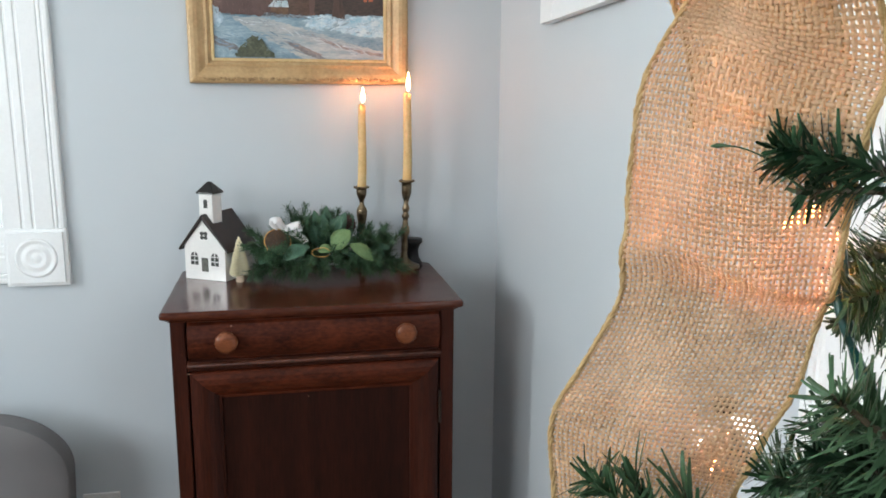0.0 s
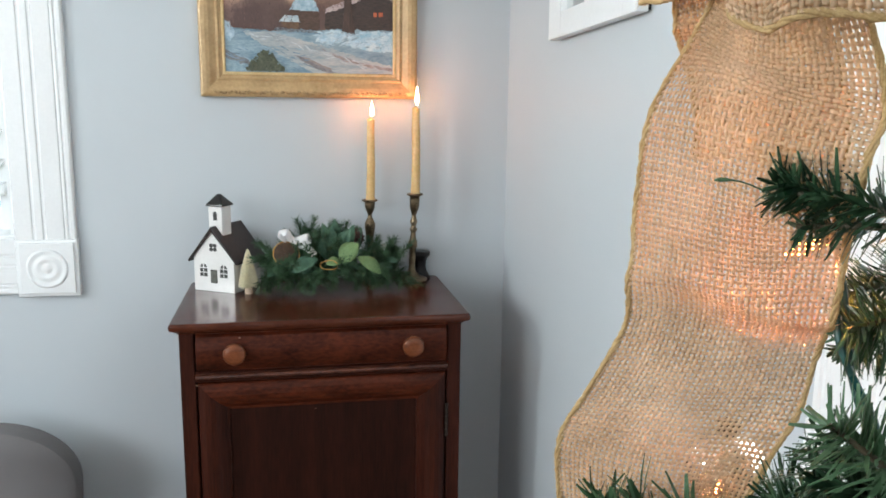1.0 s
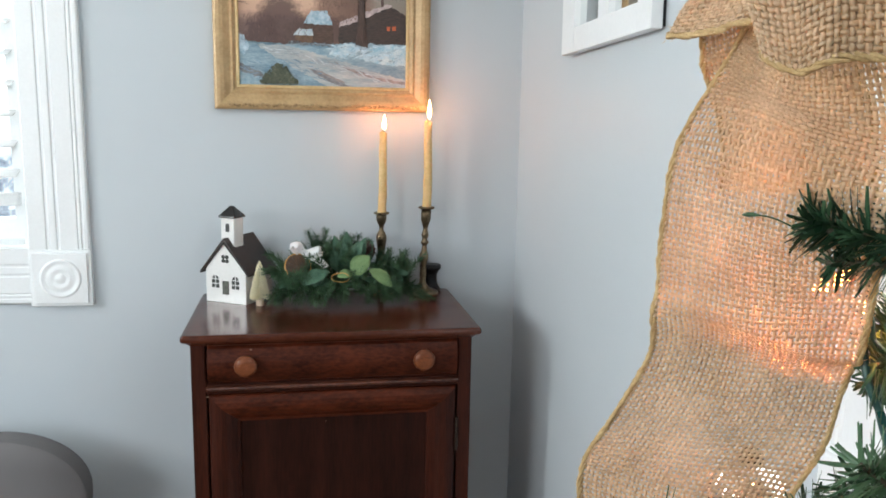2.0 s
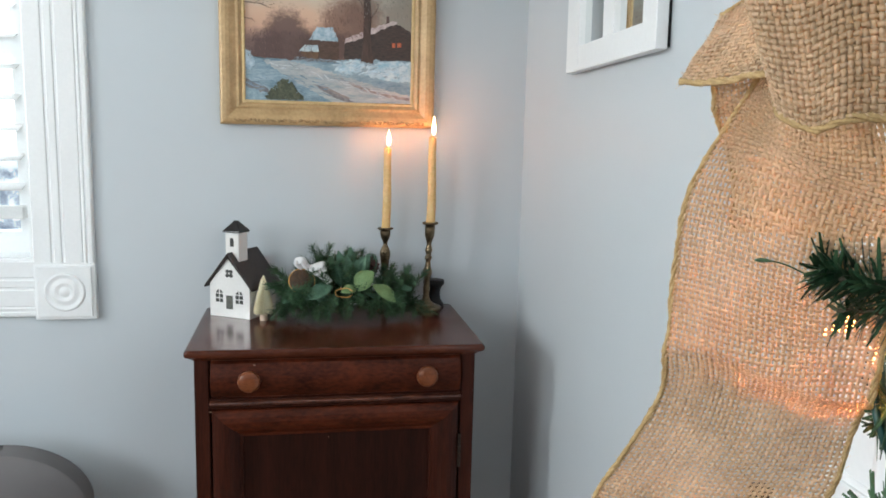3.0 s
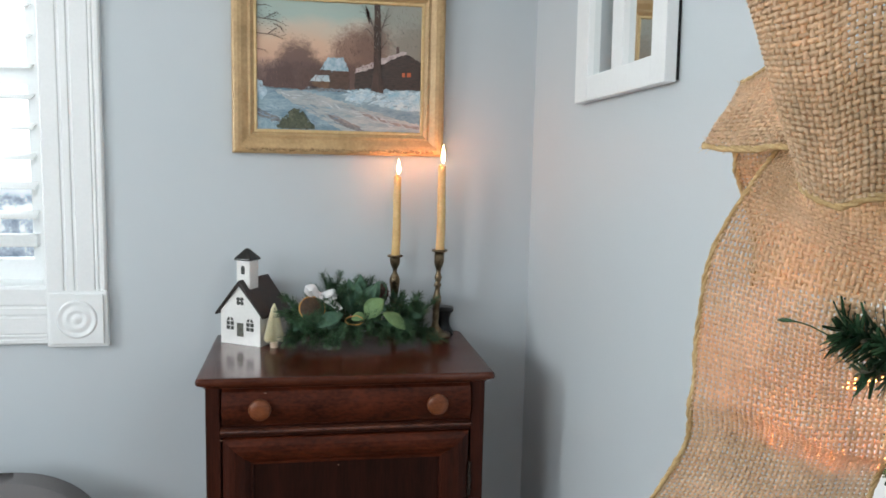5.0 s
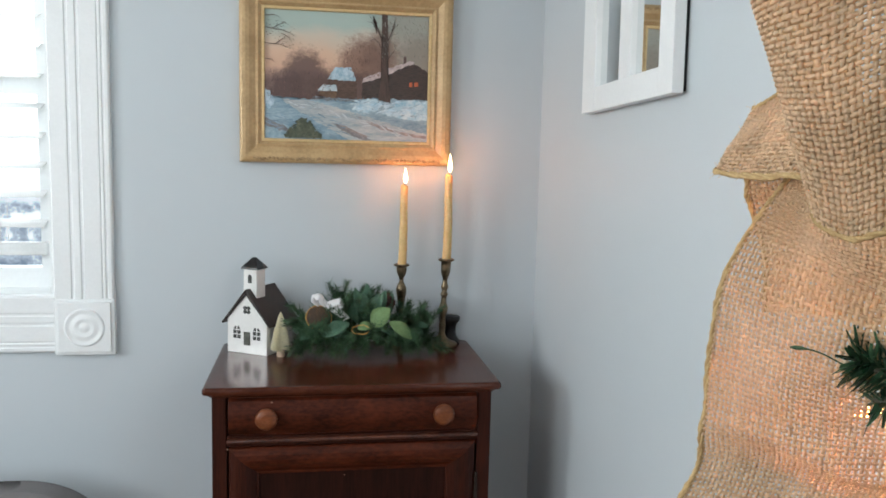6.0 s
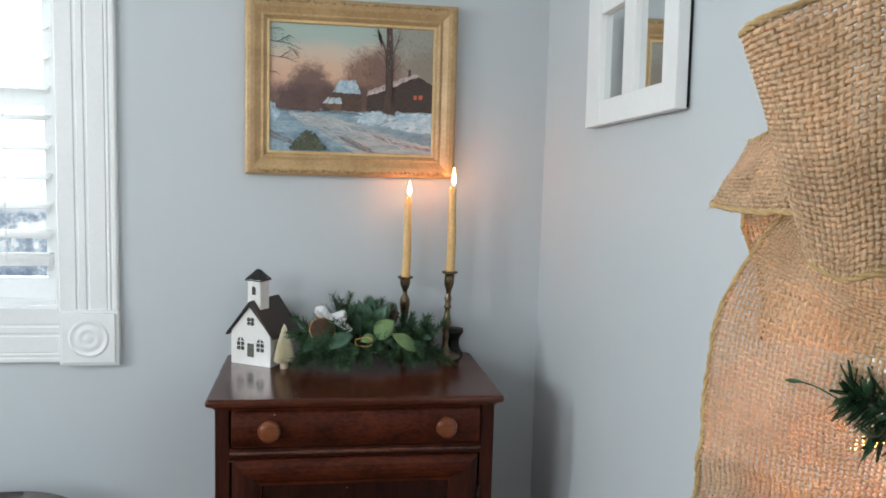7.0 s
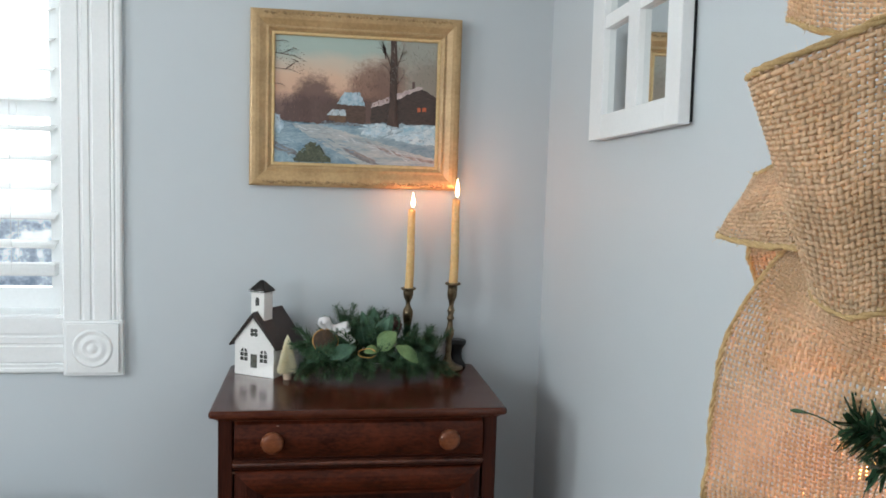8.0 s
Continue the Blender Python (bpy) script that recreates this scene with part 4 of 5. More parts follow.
def build_candle(x, y, profile, top, z1, lean, radius, flame_h, label, group, tilt=0.0):
    """x is the axis at the socket; tilt: how far the foot stands to the left of it."""
    st = thing("candlestick", (x - tilt, y, CT), label, "candlestick", group)
    stem = lathe([(r, CT + h) for r, h in profile], (x, y, 0), 32)
    for v in stem.verts:
        v.co.x -= tilt * (1 - (v.co.z - CT) / top)
    part("stem", stem, BRASS, st, smooth=True)
    cd = thing("taper_candle", (x, y, CT + top - 0.012), "lit golden beeswax taper candle standing in a brass candlestick", "candle", "lit candles")
    pts, rad = [], []
    z0 = CT + top - 0.012
    for i in range(13):
        f = i / 12
        pts.append((x + lean * f + 0.0012 * math.sin(f * 5), y, z0 + (z1 - z0) * f))
        rad.append(radius * (1.0 - 0.17 * f) + 0.00025 * math.sin(i * 2.3))
    pts.append((x + lean, y, z1 + 0.0025))
    rad.append(radius * 0.55)
    vs, fs = tube_data(pts, rad, 24)
    raw("wax_body", vs, fs, WAX, cd)
    vs, fs = tube_data([(x + lean, y, z1), (x + lean + 0.0006, y, z1 + 0.006), (x + lean + 0.0018, y, z1 + 0.011)], 0.0008, 6)
    raw("wick", vs, fs, WICK, cd)
    fz = z1 + 0.006
    shape = [(0.0005, 0), (0.0036, 0.10), (0.0052, 0.24), (0.0053, 0.36), (0.0043, 0.54), (0.0027, 0.74), (0.0014, 0.9), (0.0003, 1.0)]
    fl = part("flame", lathe([(r, fz + h * flame_h) for r, h in shape], (x + lean + 0.0012, y, 0), 18), FLAME, cd, "bright orange flame", smooth=True)
    part("flame_core", lathe([(r * 0.55, fz + 0.004 + h * flame_h * 0.6) for r, h in shape], (x + lean + 0.0012, y - 0.0032, 0), 14), FLAME_CORE, fl, smooth=True)
    point("candle_light", (x + lean, y - 0.012, fz + flame_h * 0.5), CANDLE_W, (1.0, 0.29, 0.10), 0.006)


CANDLE_W = 0.38
FRONT_STICK = [(0.0385, 0.0), (0.0395, 0.0025), (0.0385, 0.006), (0.032, 0.0085), (0.022, 0.012), (0.015, 0.018), (0.0095, 0.025), (0.0075, 0.033), (0.0078, 0.042), (0.0085, 0.052), (0.0075, 0.062), (0.0065, 0.070),
               (0.0085, 0.078), (0.0115, 0.088), (0.0105, 0.098), (0.0075, 0.106), (0.0062, 0.118), (0.0062, 0.122), (0.0092, 0.126), (0.0092, 0.130), (0.0060, 0.134), (0.0072, 0.141), (0.0094, 0.147), (0.0072, 0.153),
               (0.0056, 0.160), (0.0066, 0.168), (0.0095, 0.176), (0.0118, 0.184), (0.0122, 0.200), (0.0122, 0.210), (0.0185, 0.2115), (0.0200, 0.2135), (0.0185, 0.2165), (0.0125, 0.2165), (0.0115, 0.206)]
BACK_STICK = [(0.034, 0.0), (0.035, 0.003), (0.030, 0.008), (0.018, 0.013), (0.010, 0.021), (0.0065, 0.034), (0.006, 0.055), (0.0065, 0.075), (0.0082, 0.098), (0.0105, 0.118), (0.0128, 0.134), (0.0128, 0.143), (0.0095, 0.151),
              (0.0058, 0.158), (0.0052, 0.163), (0.0068, 0.170), (0.0102, 0.177), (0.0122, 0.184), (0.0126, 0.193), (0.0122, 0.196), (0.0180, 0.1975), (0.0195, 0.1995), (0.018, 0.202), (0.0125, 0.202), (0.0115, 0.192)]
build_candle(0.2365, 0.338, FRONT_STICK, 0.2165, 1.301, 0.0025, 0.0112, 0.046, "aged brass candlestick with turned stem and round foot", "candlesticks", 0.008)
build_candle(0.1270, 0.345, BACK_STICK, 0.198, 1.2735, 0.0045, 0.0108, 0.037, "aged brass candlestick with bulbous turned stem", "candlesticks")

ped = thing("black_pedestal", (0.2555, 0.372, CT), "small black turned wooden pedestal behind the candlestick", "pedestal")
part("turned_body", lathe([(0.0265, CT), (0.027, CT + 0.005), (0.024, CT + 0.009), (0.0185, CT + 0.018), (0.0165, CT + 0.030), (0.0175, CT + 0.042), (0.0215, CT + 0.051), (0.0262, CT + 0.056), (0.027, CT + 0.060), (0.0262, CT + 0.066)],
                          (0.2535, 0.370, 0), 30), BLACKWOOD, ped, smooth=True)

# ---- ceramic church ----


def build_church():
    ch = thing("ceramic_church", (0, 0, 0), "white glazed ceramic church ornament with dark roof and steeple", "ornament")
    W, L, H, A = 0.106, 0.108, 0.082, 0.150
    part("body", prism([(0, 0), (W, 0), (W, H), (W / 2, A), (0, H)], "y", 0, L, 0.0012), CERAMIC, ch, smooth=False)
    # roof: two thick slabs with a slight overhang, one piece
    s = (A - H) / (W / 2)
    ov = 0.010
    t = 0.0065
    poly = [(-ov, H - ov * s), (W / 2, A), (W + ov, H - ov * s), (W + ov + 0.002, H - ov * s + t * 0.8), (W / 2, A + t * 1.5), (-ov - 0.002, H - ov * s + t * 0.8)]
    part("roof", prism(poly, "y", -0.007, L + 0.006, 0.002), ROOFGLAZE, ch, "dark brown-black glazed roof")
    cx, cy, tw = W / 2, 0.030, 0.0180
    tower = part("steeple", boxes((cx - tw, cx + tw, cy - tw, cy + tw, A - 0.030, 0.206), bevel=0.0025), CERAMIC, ch)
    bm = bmesh.new()
    e = 0.0220
    low = [bm.verts.new((cx + a * e, cy + b * e, 0.2055)) for a, b in ((-1, -1), (1, -1), (1, 1), (-1, 1))]
    mid = [bm.verts.new((cx + a * e, cy + b * e, 0.2095)) for a, b in ((-1, -1), (1, -1), (1, 1), (-1, 1))]
    hi = [bm.verts.new((cx + a * 0.004, cy + b * 0.003, 0.2335)) for a, b in ((-1, -1), (1, -1), (1, 1), (-1, 1))]
    for r0, r1 in ((low, mid), (mid, hi)):
        for i in range(4):
            bm.faces.new((r0[i], r0[(i + 1) % 4], r1[(i + 1) % 4], r1[i]))
    bm.faces.new(low)
    bm.faces.new(hi)
    bmesh.ops.bevel(bm, geom=list(bm.edges), offset=0.0016, segments=2, profile=0.5, affect="EDGES")
    part("steeple_roof", bm, BLACKGLAZE, tower, "black glazed pyramid cap")

    # openings are dark plates on the walls; the dark inside is only colour
    def arch(x, z, w, h, dy, nm, par, mat=HOLLOW_SHADE):
        pts = [(x - w / 2, z), (x + w / 2, z)] + [(x + w / 2 * math.cos(radians(a)), z + h - w / 2 + w / 2 * math.sin(radians(a))) for a in range(0, 181, 30)]
        return part(nm, prism(pts, "y", dy - 0.0005, dy + 0.001), mat, par)
    arch(cx, 0.172, 0.0100, 0.021, cy - tw, "bell_opening", tower)
    for wx in (0.026, 0.079):
        for col_x in (-0.0054, 0.0054):
            for row in range(3):
                z = 0.036 + row * 0.0112
                if row < 2:
                    part("window_opening", boxes((wx + col_x - 0.0044, wx + col_x + 0.0044, -0.0005, 0.001, z, z + 0.0090)), HOLLOW_SHADE, ch)
                else:
                    pts = [(wx + col_x - 0.0037, z), (wx + col_x + 0.0037, z), (wx + col_x + (0.0037 if col_x < 0 else 0.0005), z + (0.0085 if col_x < 0 else 0.0065)), (wx + col_x - (0.0037 if col_x > 0 else 0.0005), z + (0.0085 if col_x > 0 else 0.0065))]
                    part("window_opening", prism(pts, "y", -0.0005, 0.001), HOLLOW_SHADE, ch)
    for q in range(4):
        a = radians(45 + 90 * q)
        px, pz = W / 2 + 0.0068 * math.cos(a), 0.108 + 0.0068 * math.sin(a)
        part("gable_opening", prism([(px + 0.0052 * math.cos(radians(k * 45)), pz + 0.0052 * math.sin(radians(k * 45))) for k in range(8)], "y", -0.0005, 0.001), HOLLOW_SHADE, ch)
    d = part("door", boxes((W / 2 - 0.0085, W / 2 + 0.0085, -0.0012, 0.001, 0.021, 0.054), bevel=0.0004), surface("grey_green_glaze", (0.06, 0.065, 0.055), (0.13, 0.135, 0.115), 0.3, big=80, small=300), ch, "grey-green door")
    part("handle", lathe([(0.001, 0), (0.001, 0.001)], (W / 2 + 0.005, -0.0012, 0.037), 8, "y"), BRASS, d)
    ch.matrix_world = pose(-0.2845, 0.306, CT, 0, 0, -31)
    ch.scale = (1.025, 1.0, 0.955)


build_church()


def build_bottle_tree():
    b = thing("bottle_brush_tree", (-0.1600, 0.248, CT), "cream bottle-brush tree on a round wooden foot", "ornament")
    part("foot", lathe([(0.0085, CT), (0.009, CT + 0.002), (0.009, CT + 0.014), (0.0075, CT + 0.015)], (-0.1600, 0.248, 0), 20), PALEWOOD, b, smooth=False)
    rng = random.Random(8)
    vs, fs = [], []
    for i in range(4200):
        h = rng.random() ** 0.8
        z = CT + 0.018 + h * 0.086
        env = 0.0240 * (1 - h) ** 0.72 * min(1.0, 0.72 + h * 6) + 0.001
        a = rng.uniform(0, 2 * math.pi)
        r = env * rng.uniform(0.82, 1.04)
        tx, ty = math.cos(a), math.sin(a)
        w = 0.0007
        base = Vector((-0.1600, 0.248, z))
        tip = base + Vector((tx * r, ty * r, -0.004 + rng.uniform(-0.002, 0.003)))
        side = Vector((-ty, tx, 0)) * w
        up = Vector((0, 0, w))
        k = len(vs)
        for q in (base - side, base + side, base + up * 1.5, tip - side * 0.6, tip + side * 0.6, tip + up):
            vs.append(tuple(q))
        fs += [(k, k + 1, k + 4, k + 3), (k + 1, k + 2, k + 5, k + 4), (k + 2, k, k + 3, k + 5), (k + 3, k + 4, k + 5)]
    tagged(raw("bristles", vs, fs, SISAL, b, smooth=False), kind="stuff")


build_bottle_tree()

# ---- greenery swag ----


def needle_cloud(rng, path, n, length, width, spread, forward, droop=0.0, taper=True, flat=0.35, thick=True):
    """Needles along a stem path: each a bent, slightly folded blade with thickness."""
    vs, fs = [], []
    m = len(path)
    for i in range(n):
        s = rng.random()
        k = min(int(s * (m - 1)), m - 2)
        p = path[k].lerp(path[k + 1], s * (m - 1) - k)
        d = (path[k + 1] - path[k]).normalized()
        o = Vector((rng.gauss(0, 1), rng.gauss(0, 1), rng.gauss(0, 1)))
        o = (o - d * o.dot(d)).normalized()
        way = (d * forward * rng.uniform(0.6, 1.4) + o * spread).normalized()
        ln = length * rng.uniform(0.65, 1.15) * (1 - 0.35 * s if taper else 1)
        side = way.cross(o if abs(way.dot(o)) < 0.95 else Vector((0, 0, 1))).normalized()
        side = (side + o * rng.uniform(-1, 1) * flat).normalized()
        nrm = way.cross(side).normalized()
        w = width * rng.uniform(0.75, 1.2) / 2
        bend = o * rng.uniform(-0.22, 0.22) * ln + side * rng.uniform(-0.22, 0.22) * ln + Vector((0, 0, -droop * ln))
        q = len(vs)
        mid = p + way * ln * 0.55 + bend * 0.3
        tip = p + way * ln + bend
        th = nrm * w * 0.35
        for c, f in ((p, 0.8), (mid, 1.0), (tip, 0.55)):
            vs += [tuple(c - side * w * f), tuple(c + side * w * f), tuple(c + th * f)]
        for a in (0, 3):
            fs += [(q + a, q + a + 1, q + a + 4, q + a + 3), (q + a + 1, q + a + 2, q + a + 5, q + a + 4), (q + a + 2, q + a, q + a + 3, q + a + 5)]
        fs.append((q + 6, q + 7, q + 8))
    return vs, fs


def sprig(name, rng, ctrl, n, length, width, material, parent, spread=1.0, forward=0.9, stem=0.0011, droop=0.0, label=""):
    path = smooth_path(ctrl, 9)
    vs, fs = tube_data(path, [stem * (1 - 0.5 * i / 8) for i in range(9)], 6)
    st = raw(name, vs, fs, BRANCHW, parent, label)
    vs, fs = needle_cloud(rng, path, n, length, width, spread, forward, droop)
    raw("needles", vs, fs, material, st, smooth=False)
    return st


def leaf_mesh(bm, base, way, normal, length, width, curl=0.15, fold=0.15):
    way, normal = Vector(way).normalized(), Vector(normal).normalized()
    side = way.cross(normal).normalized()
    normal = side.cross(way)
    prof = [(0, 0.06), (0.12, 0.45), (0.3, 0.88), (0.5, 1.0), (0.7, 0.88), (0.88, 0.5), (1.0, 0.04)]
    rows = []
    for under in (0, 1):
        for s, f in prof:
            c = Vector(base) + way * length * s + normal * (curl * length * math.sin(s * math.pi * 0.9) - under * 0.0005)
            row = []
            for e in (-1, -0.5, 0, 0.5, 1):
                row.append(bm.verts.new(c + side * width / 2 * f * e + normal * fold * width * abs(e) * f))
            rows.append(row)
    n = len(prof)
    for u in (0, n):
        for i in range(n - 1):
            for k in range(4):
                bm.faces.new((rows[u + i][k], rows[u + i][k + 1], rows[u + i + 1][k + 1], rows[u + i + 1][k]))
    for i in range(n - 1):
        for k in (0, 4):
            bm.faces.new((rows[i][k], rows[i + 1][k], rows[n + i + 1][k], rows[n + i][k]))


def build_swag():
    rng = random.Random(21)
    sw = thing("greenery_swag", (0.03, 0.26, CT), "evergreen swag with leaves, pine cone, dried orange and white bow", "swag")
    stem = smooth_path([(-0.085, 0.275, CT + 0.02), (-0.02, 0.27, CT + 0.035), (0.07, 0.262, CT + 0.035), (0.172, 0.272, CT + 0.02)], 12)
    vs, fs = tube_data(stem, 0.003, 7)
    raw("main_stem", vs, fs, BRANCHW, sw)
    # pine sprigs all along, low at the front, taller at the back
    for i in range(104):
        f = (i + 0.5) / 104
        p = stem[min(11, int(f * 11.99))] + Vector((rng.uniform(-0.012, 0.012), rng.uniform(-0.012, 0.012), rng.uniform(0, 0.03)))
        th = rng.uniform(-0.25, math.pi * 0.62)
        env = 0.80 + 0.38 * math.exp(-((f - 0.45) / 0.24) ** 2)
        tip = Vector((p.x + rng.uniform(-0.035, 0.035) + (f - 0.5) * 0.05, 0.272 - 0.085 * math.cos(th) * env, CT + 0.020 + 0.115 * max(0.0, math.sin(th)) * env))
        tip.z = max(tip.z, CT + 0.006)
        tip.y = min(tip.y, WY - 0.035)
        mid = p.lerp(tip, 0.5) + Vector((0, 0, 0.010))
        sprig("pine_sprig", rng, [p, mid, tip], 150, 0.026, 0.0013, PINE, sw, spread=0.8, forward=0.9, stem=0.0009)
    for x, y, z, dx, dz in ((-0.035, 0.29, CT + 0.130, -0.018, 0.045), (-0.018, 0.29, CT + 0.134, 0.012, 0.048), (-0.045, 0.285, CT + 0.112, -0.03, 0.035), (0.055, 0.29, CT + 0.124, 0.014, 0.04), (0.075, 0.29, CT + 0.112, 0.02, 0.038),
                            (-0.028, 0.285, CT + 0.120, -0.004, 0.05), (0.045, 0.285, CT + 0.118, 0.002, 0.045),
                            (0.165, 0.31, CT + 0.072, 0.010, 0.038), (0.175, 0.31, CT + 0.06, 0.014, 0.04), (0.155, 0.27, CT + 0.045, 0.03, 0.02), (-0.10, 0.25, CT + 0.05, -0.03, 0.03), (-0.11, 0.26, CT + 0.045, -0.015, 0.05)):
        sprig("pine_sprig", rng, [(x - dx * 0.6, y, z - dz * 0.6), (x, y - 0.004, z - 0.006), (x + dx * 0.8, y - 0.012, z + dz * 0.72)], 280, 0.024, 0.0011, PINE, sw, spread=0.85, forward=0.9, stem=0.0009)

    def leaf(base, way, normal, ln, wd, mat, label="", curl=0.12, fold=0.14):
        bm = bmesh.new()
        leaf_mesh(bm, base, way, normal, ln, wd, curl, fold)
        part("leaf", bm, mat, sw, label, smooth=True)
    front = (0, -0.85, 0.5)
    # tall blue-green leaves
    for bx, bz, dx, dz, ln in ((0.012, 0.955, -0.25, 0.9, 0.075), (0.03, 0.96, 0.12, 1.0, 0.085), (0.038, 0.95, 0.5, 0.9, 0.085), (0.02, 0.94, 0.3, 1.0, 0.08), (0.05, 0.95, 0.75, 0.7, 0.07)):
        leaf((bx, 0.262, bz), (dx, -0.05, dz), (rng.uniform(-0.4, 0.2), -1, 0.15), ln, 0.027, LEAF_DARK, "long blue-green leaf", 0.08, 0.2)
    for i in range(12):
        bx = 0.002 + 0.085 * rng.random()
        leaf((bx, rng.uniform(0.235, 0.275), CT + rng.uniform(0.075, 0.105)), (rng.uniform(-0.5, 0.5), rng.uniform(-0.25, 0.05), 1.0), (rng.uniform(-0.6, 0.4), -1, 0.2), rng.uniform(0.05, 0.068), rng.uniform(0.020, 0.028), LEAF_DARK, "long blue-green leaf", 0.1, 0.18)
    # pale oval leaves at the front
    leaf((0.045, 0.205, 0.955), (0.62, 0.05, 0.62), (-0.35, -0.9, 0.55), 0.060, 0.047, LEAF_LIGHT, "soft pale green oval leaf", 0.14, 0.05)
    leaf((0.083, 0.195, 0.970), (0.80, -0.10, -0.62), (0.30, -0.75, 0.65), 0.066, 0.036, LEAF_LIGHT, "soft pale green oval leaf", 0.12, 0.08)
    leaf((0.050, 0.205, 0.957), (-0.7, -0.12, -0.1), (0.1, -0.7, 0.8), 0.038, 0.026, LEAF_LIGHT, "soft pale green oval leaf", 0.2, 0.1)
    leaf((-0.005, 0.205, 0.965), (-0.8, -0.15, -0.38), (-0.1, -0.75, 0.6), 0.066, 0.036, LEAF_DARK, "dark green pointed leaf", 0.1, 0.18)
    leaf((-0.012, 0.21, 0.972), (-0.45, -0.15, -0.75), (-0.5, -0.75, 0.4), 0.05, 0.034, LEAF_DARK, "dark green pointed leaf", 0.1, 0.18)
    for i in range(16):
        a = rng.uniform(-1.2, 1.2)
        bx = rng.uniform(-0.09, 0.17)
        leaf((bx, rng.uniform(0.225, 0.26), CT + rng.uniform(0.03, 0.085)), (math.sin(a), -0.35, rng.uniform(-0.5, 0.5)), (rng.uniform(-0.5, 0.5), -0.8, 0.6), rng.uniform(0.035, 0.055), rng.uniform(0.014, 0.024), LEAF_DARK, "", 0.12, 0.16)
    # dried orange slice leaning in the needles
    ctr = Vector((-0.074, 0.214, 0.976))
    rot = pose(*ctr, 0, 0, 10) @ pose(0, 0, 0, -28, 0, 0)
    ring = []
    for k in range(28):
        a = 2 * math.pi * k / 28
        ring.append((0.0290 * math.cos(a), 0, 0.0290 * math.sin(a)))
    ring += [ring[0], ring[1]]
    vs, fs = tube_data([rot @ Vector(q) for q in ring], 0.0015, 8)
    slice_ = raw("orange_slice", vs, fs, ORANGEPEEL, sw, "dried orange slice with golden rind")
    bm = lathe([(0.0280, -0.0012), (0.0280, 0.0012), (0.003, 0.0022), (0.001, 0.0022)], (0, 0, 0), 28, "y")
    bmesh.ops.transform(bm, matrix=rot, verts=bm.verts)
    part("flesh", bm, ORANGEFLESH, slice_)
    for k in range(9):
        a = 2 * math.pi * k / 9
        vs, fs = tube_data([rot @ Vector((0.002 * math.cos(a), -0.0022, 0.002 * math.sin(a))), rot @ Vector((0.0265 * math.cos(a), -0.0014, 0.0265 * math.sin(a)))], 0.0005, 5)
        raw("membrane", vs, fs, ORANGEFLESH, slice_)
    ring2 = [(0.020 + 0.0200 * math.cos(2 * math.pi * k / 24), 0.196 - 0.003 * math.sin(k), 0.952 + 0.0105 * math.sin(2 * math.pi * k / 24)) for k in range(25)]
    vs, fs = tube_data(ring2, 0.0011, 7)
    raw("gold_ring", vs, fs, ORANGEPEEL, sw, "thin golden ring")
    # white bow behind the slice: two loops and tails
    bow = None
    for ctrl, wdt in (([(-0.055, 0.235, 1.000), (-0.080, 0.230, 1.010), (-0.084, 0.226, 1.020), (-0.072, 0.222, 1.023), (-0.066, 0.226, 1.012), (-0.055, 0.232, 1.000)], 0.018),
                      ([(-0.058, 0.232, 1.000), (-0.040, 0.225, 1.008), (-0.026, 0.222, 1.012), (-0.024, 0.226, 1.004), (-0.036, 0.230, 1.000), (-0.056, 0.232, 0.997)], 0.018),
                      ([(-0.054, 0.230, 0.998), (-0.035, 0.222, 0.992), (-0.020, 0.216, 0.982), (-0.012, 0.213, 0.972)], 0.018),
                      ([(-0.056, 0.229, 1.001), (-0.052, 0.222, 1.003), (-0.047, 0.226, 0.998)], 0.014)):
        path = smooth_path(ctrl, 16)
        bm = bmesh.new()
        strip = []
        for i, p in enumerate(path):
            d = (path[min(i + 1, 15)] - path[max(i - 1, 0)]).normalized()
            sd = d.cross(Vector((0.25, -0.75, 0.6))).normalized()
            nn = sd.cross(d)
            strip.append([bm.verts.new(p + sd * wdt / 2 * e + nn * o) for o in (0, 0.0005) for e in (-1, -0.3, 0.3, 1)])
        for a, b in zip(strip, strip[1:]):
            for u in (0, 4):
                for k in range(3):
                    bm.faces.new((a[u + k], a[u + k + 1], b[u + k + 1], b[u + k]))
            for k in (0, 3):
                bm.faces.new((a[k], b[k], b[k + 4], a[k + 4]))
        ob = part("white_bow" if bow is None else "bow_loop", bm, COTTON, bow or sw, "soft white fabric bow" if bow is None else "", smooth=True)
        bow = bow or ob
    # a few sprigs that half bury the slice
    for x, z in ((-0.100, 0.940), (-0.092, 0.950), (-0.078, 0.948), (-0.064, 0.952), (-0.085, 0.935), (-0.068, 0.938), (-0.055, 0.945), (0.0, 0.925), (0.06, 0.925), (0.10, 0.925), (0.125, 0.915), (0.135, 0.935), (0.15, 0.92), (-0.02, 0.915), (0.03, 0.92)):
        sprig("pine_sprig", rng, [(x + 0.01, 0.235, z - 0.02), (x, 0.205, z), (x - 0.004, 0.190, z + 0.010)], 110, 0.024, 0.0012, PINE, sw, spread=0.9, forward=0.6, stem=0.0009)
    # pine cone
    c0, ax = Vector((0.082, 0.262, 1.000)), Vector((0.15, -0.55, 0.75)).normalized()
    s1 = ax.cross(Vector((1, 0, 0))).normalized()
    s2 = ax.cross(s1)
    core = None
    bm = lathe([(0.004, -0.02), (0.013, -0.008), (0.012, 0.008), (0.004, 0.022)], (0, 0, 0), 14)
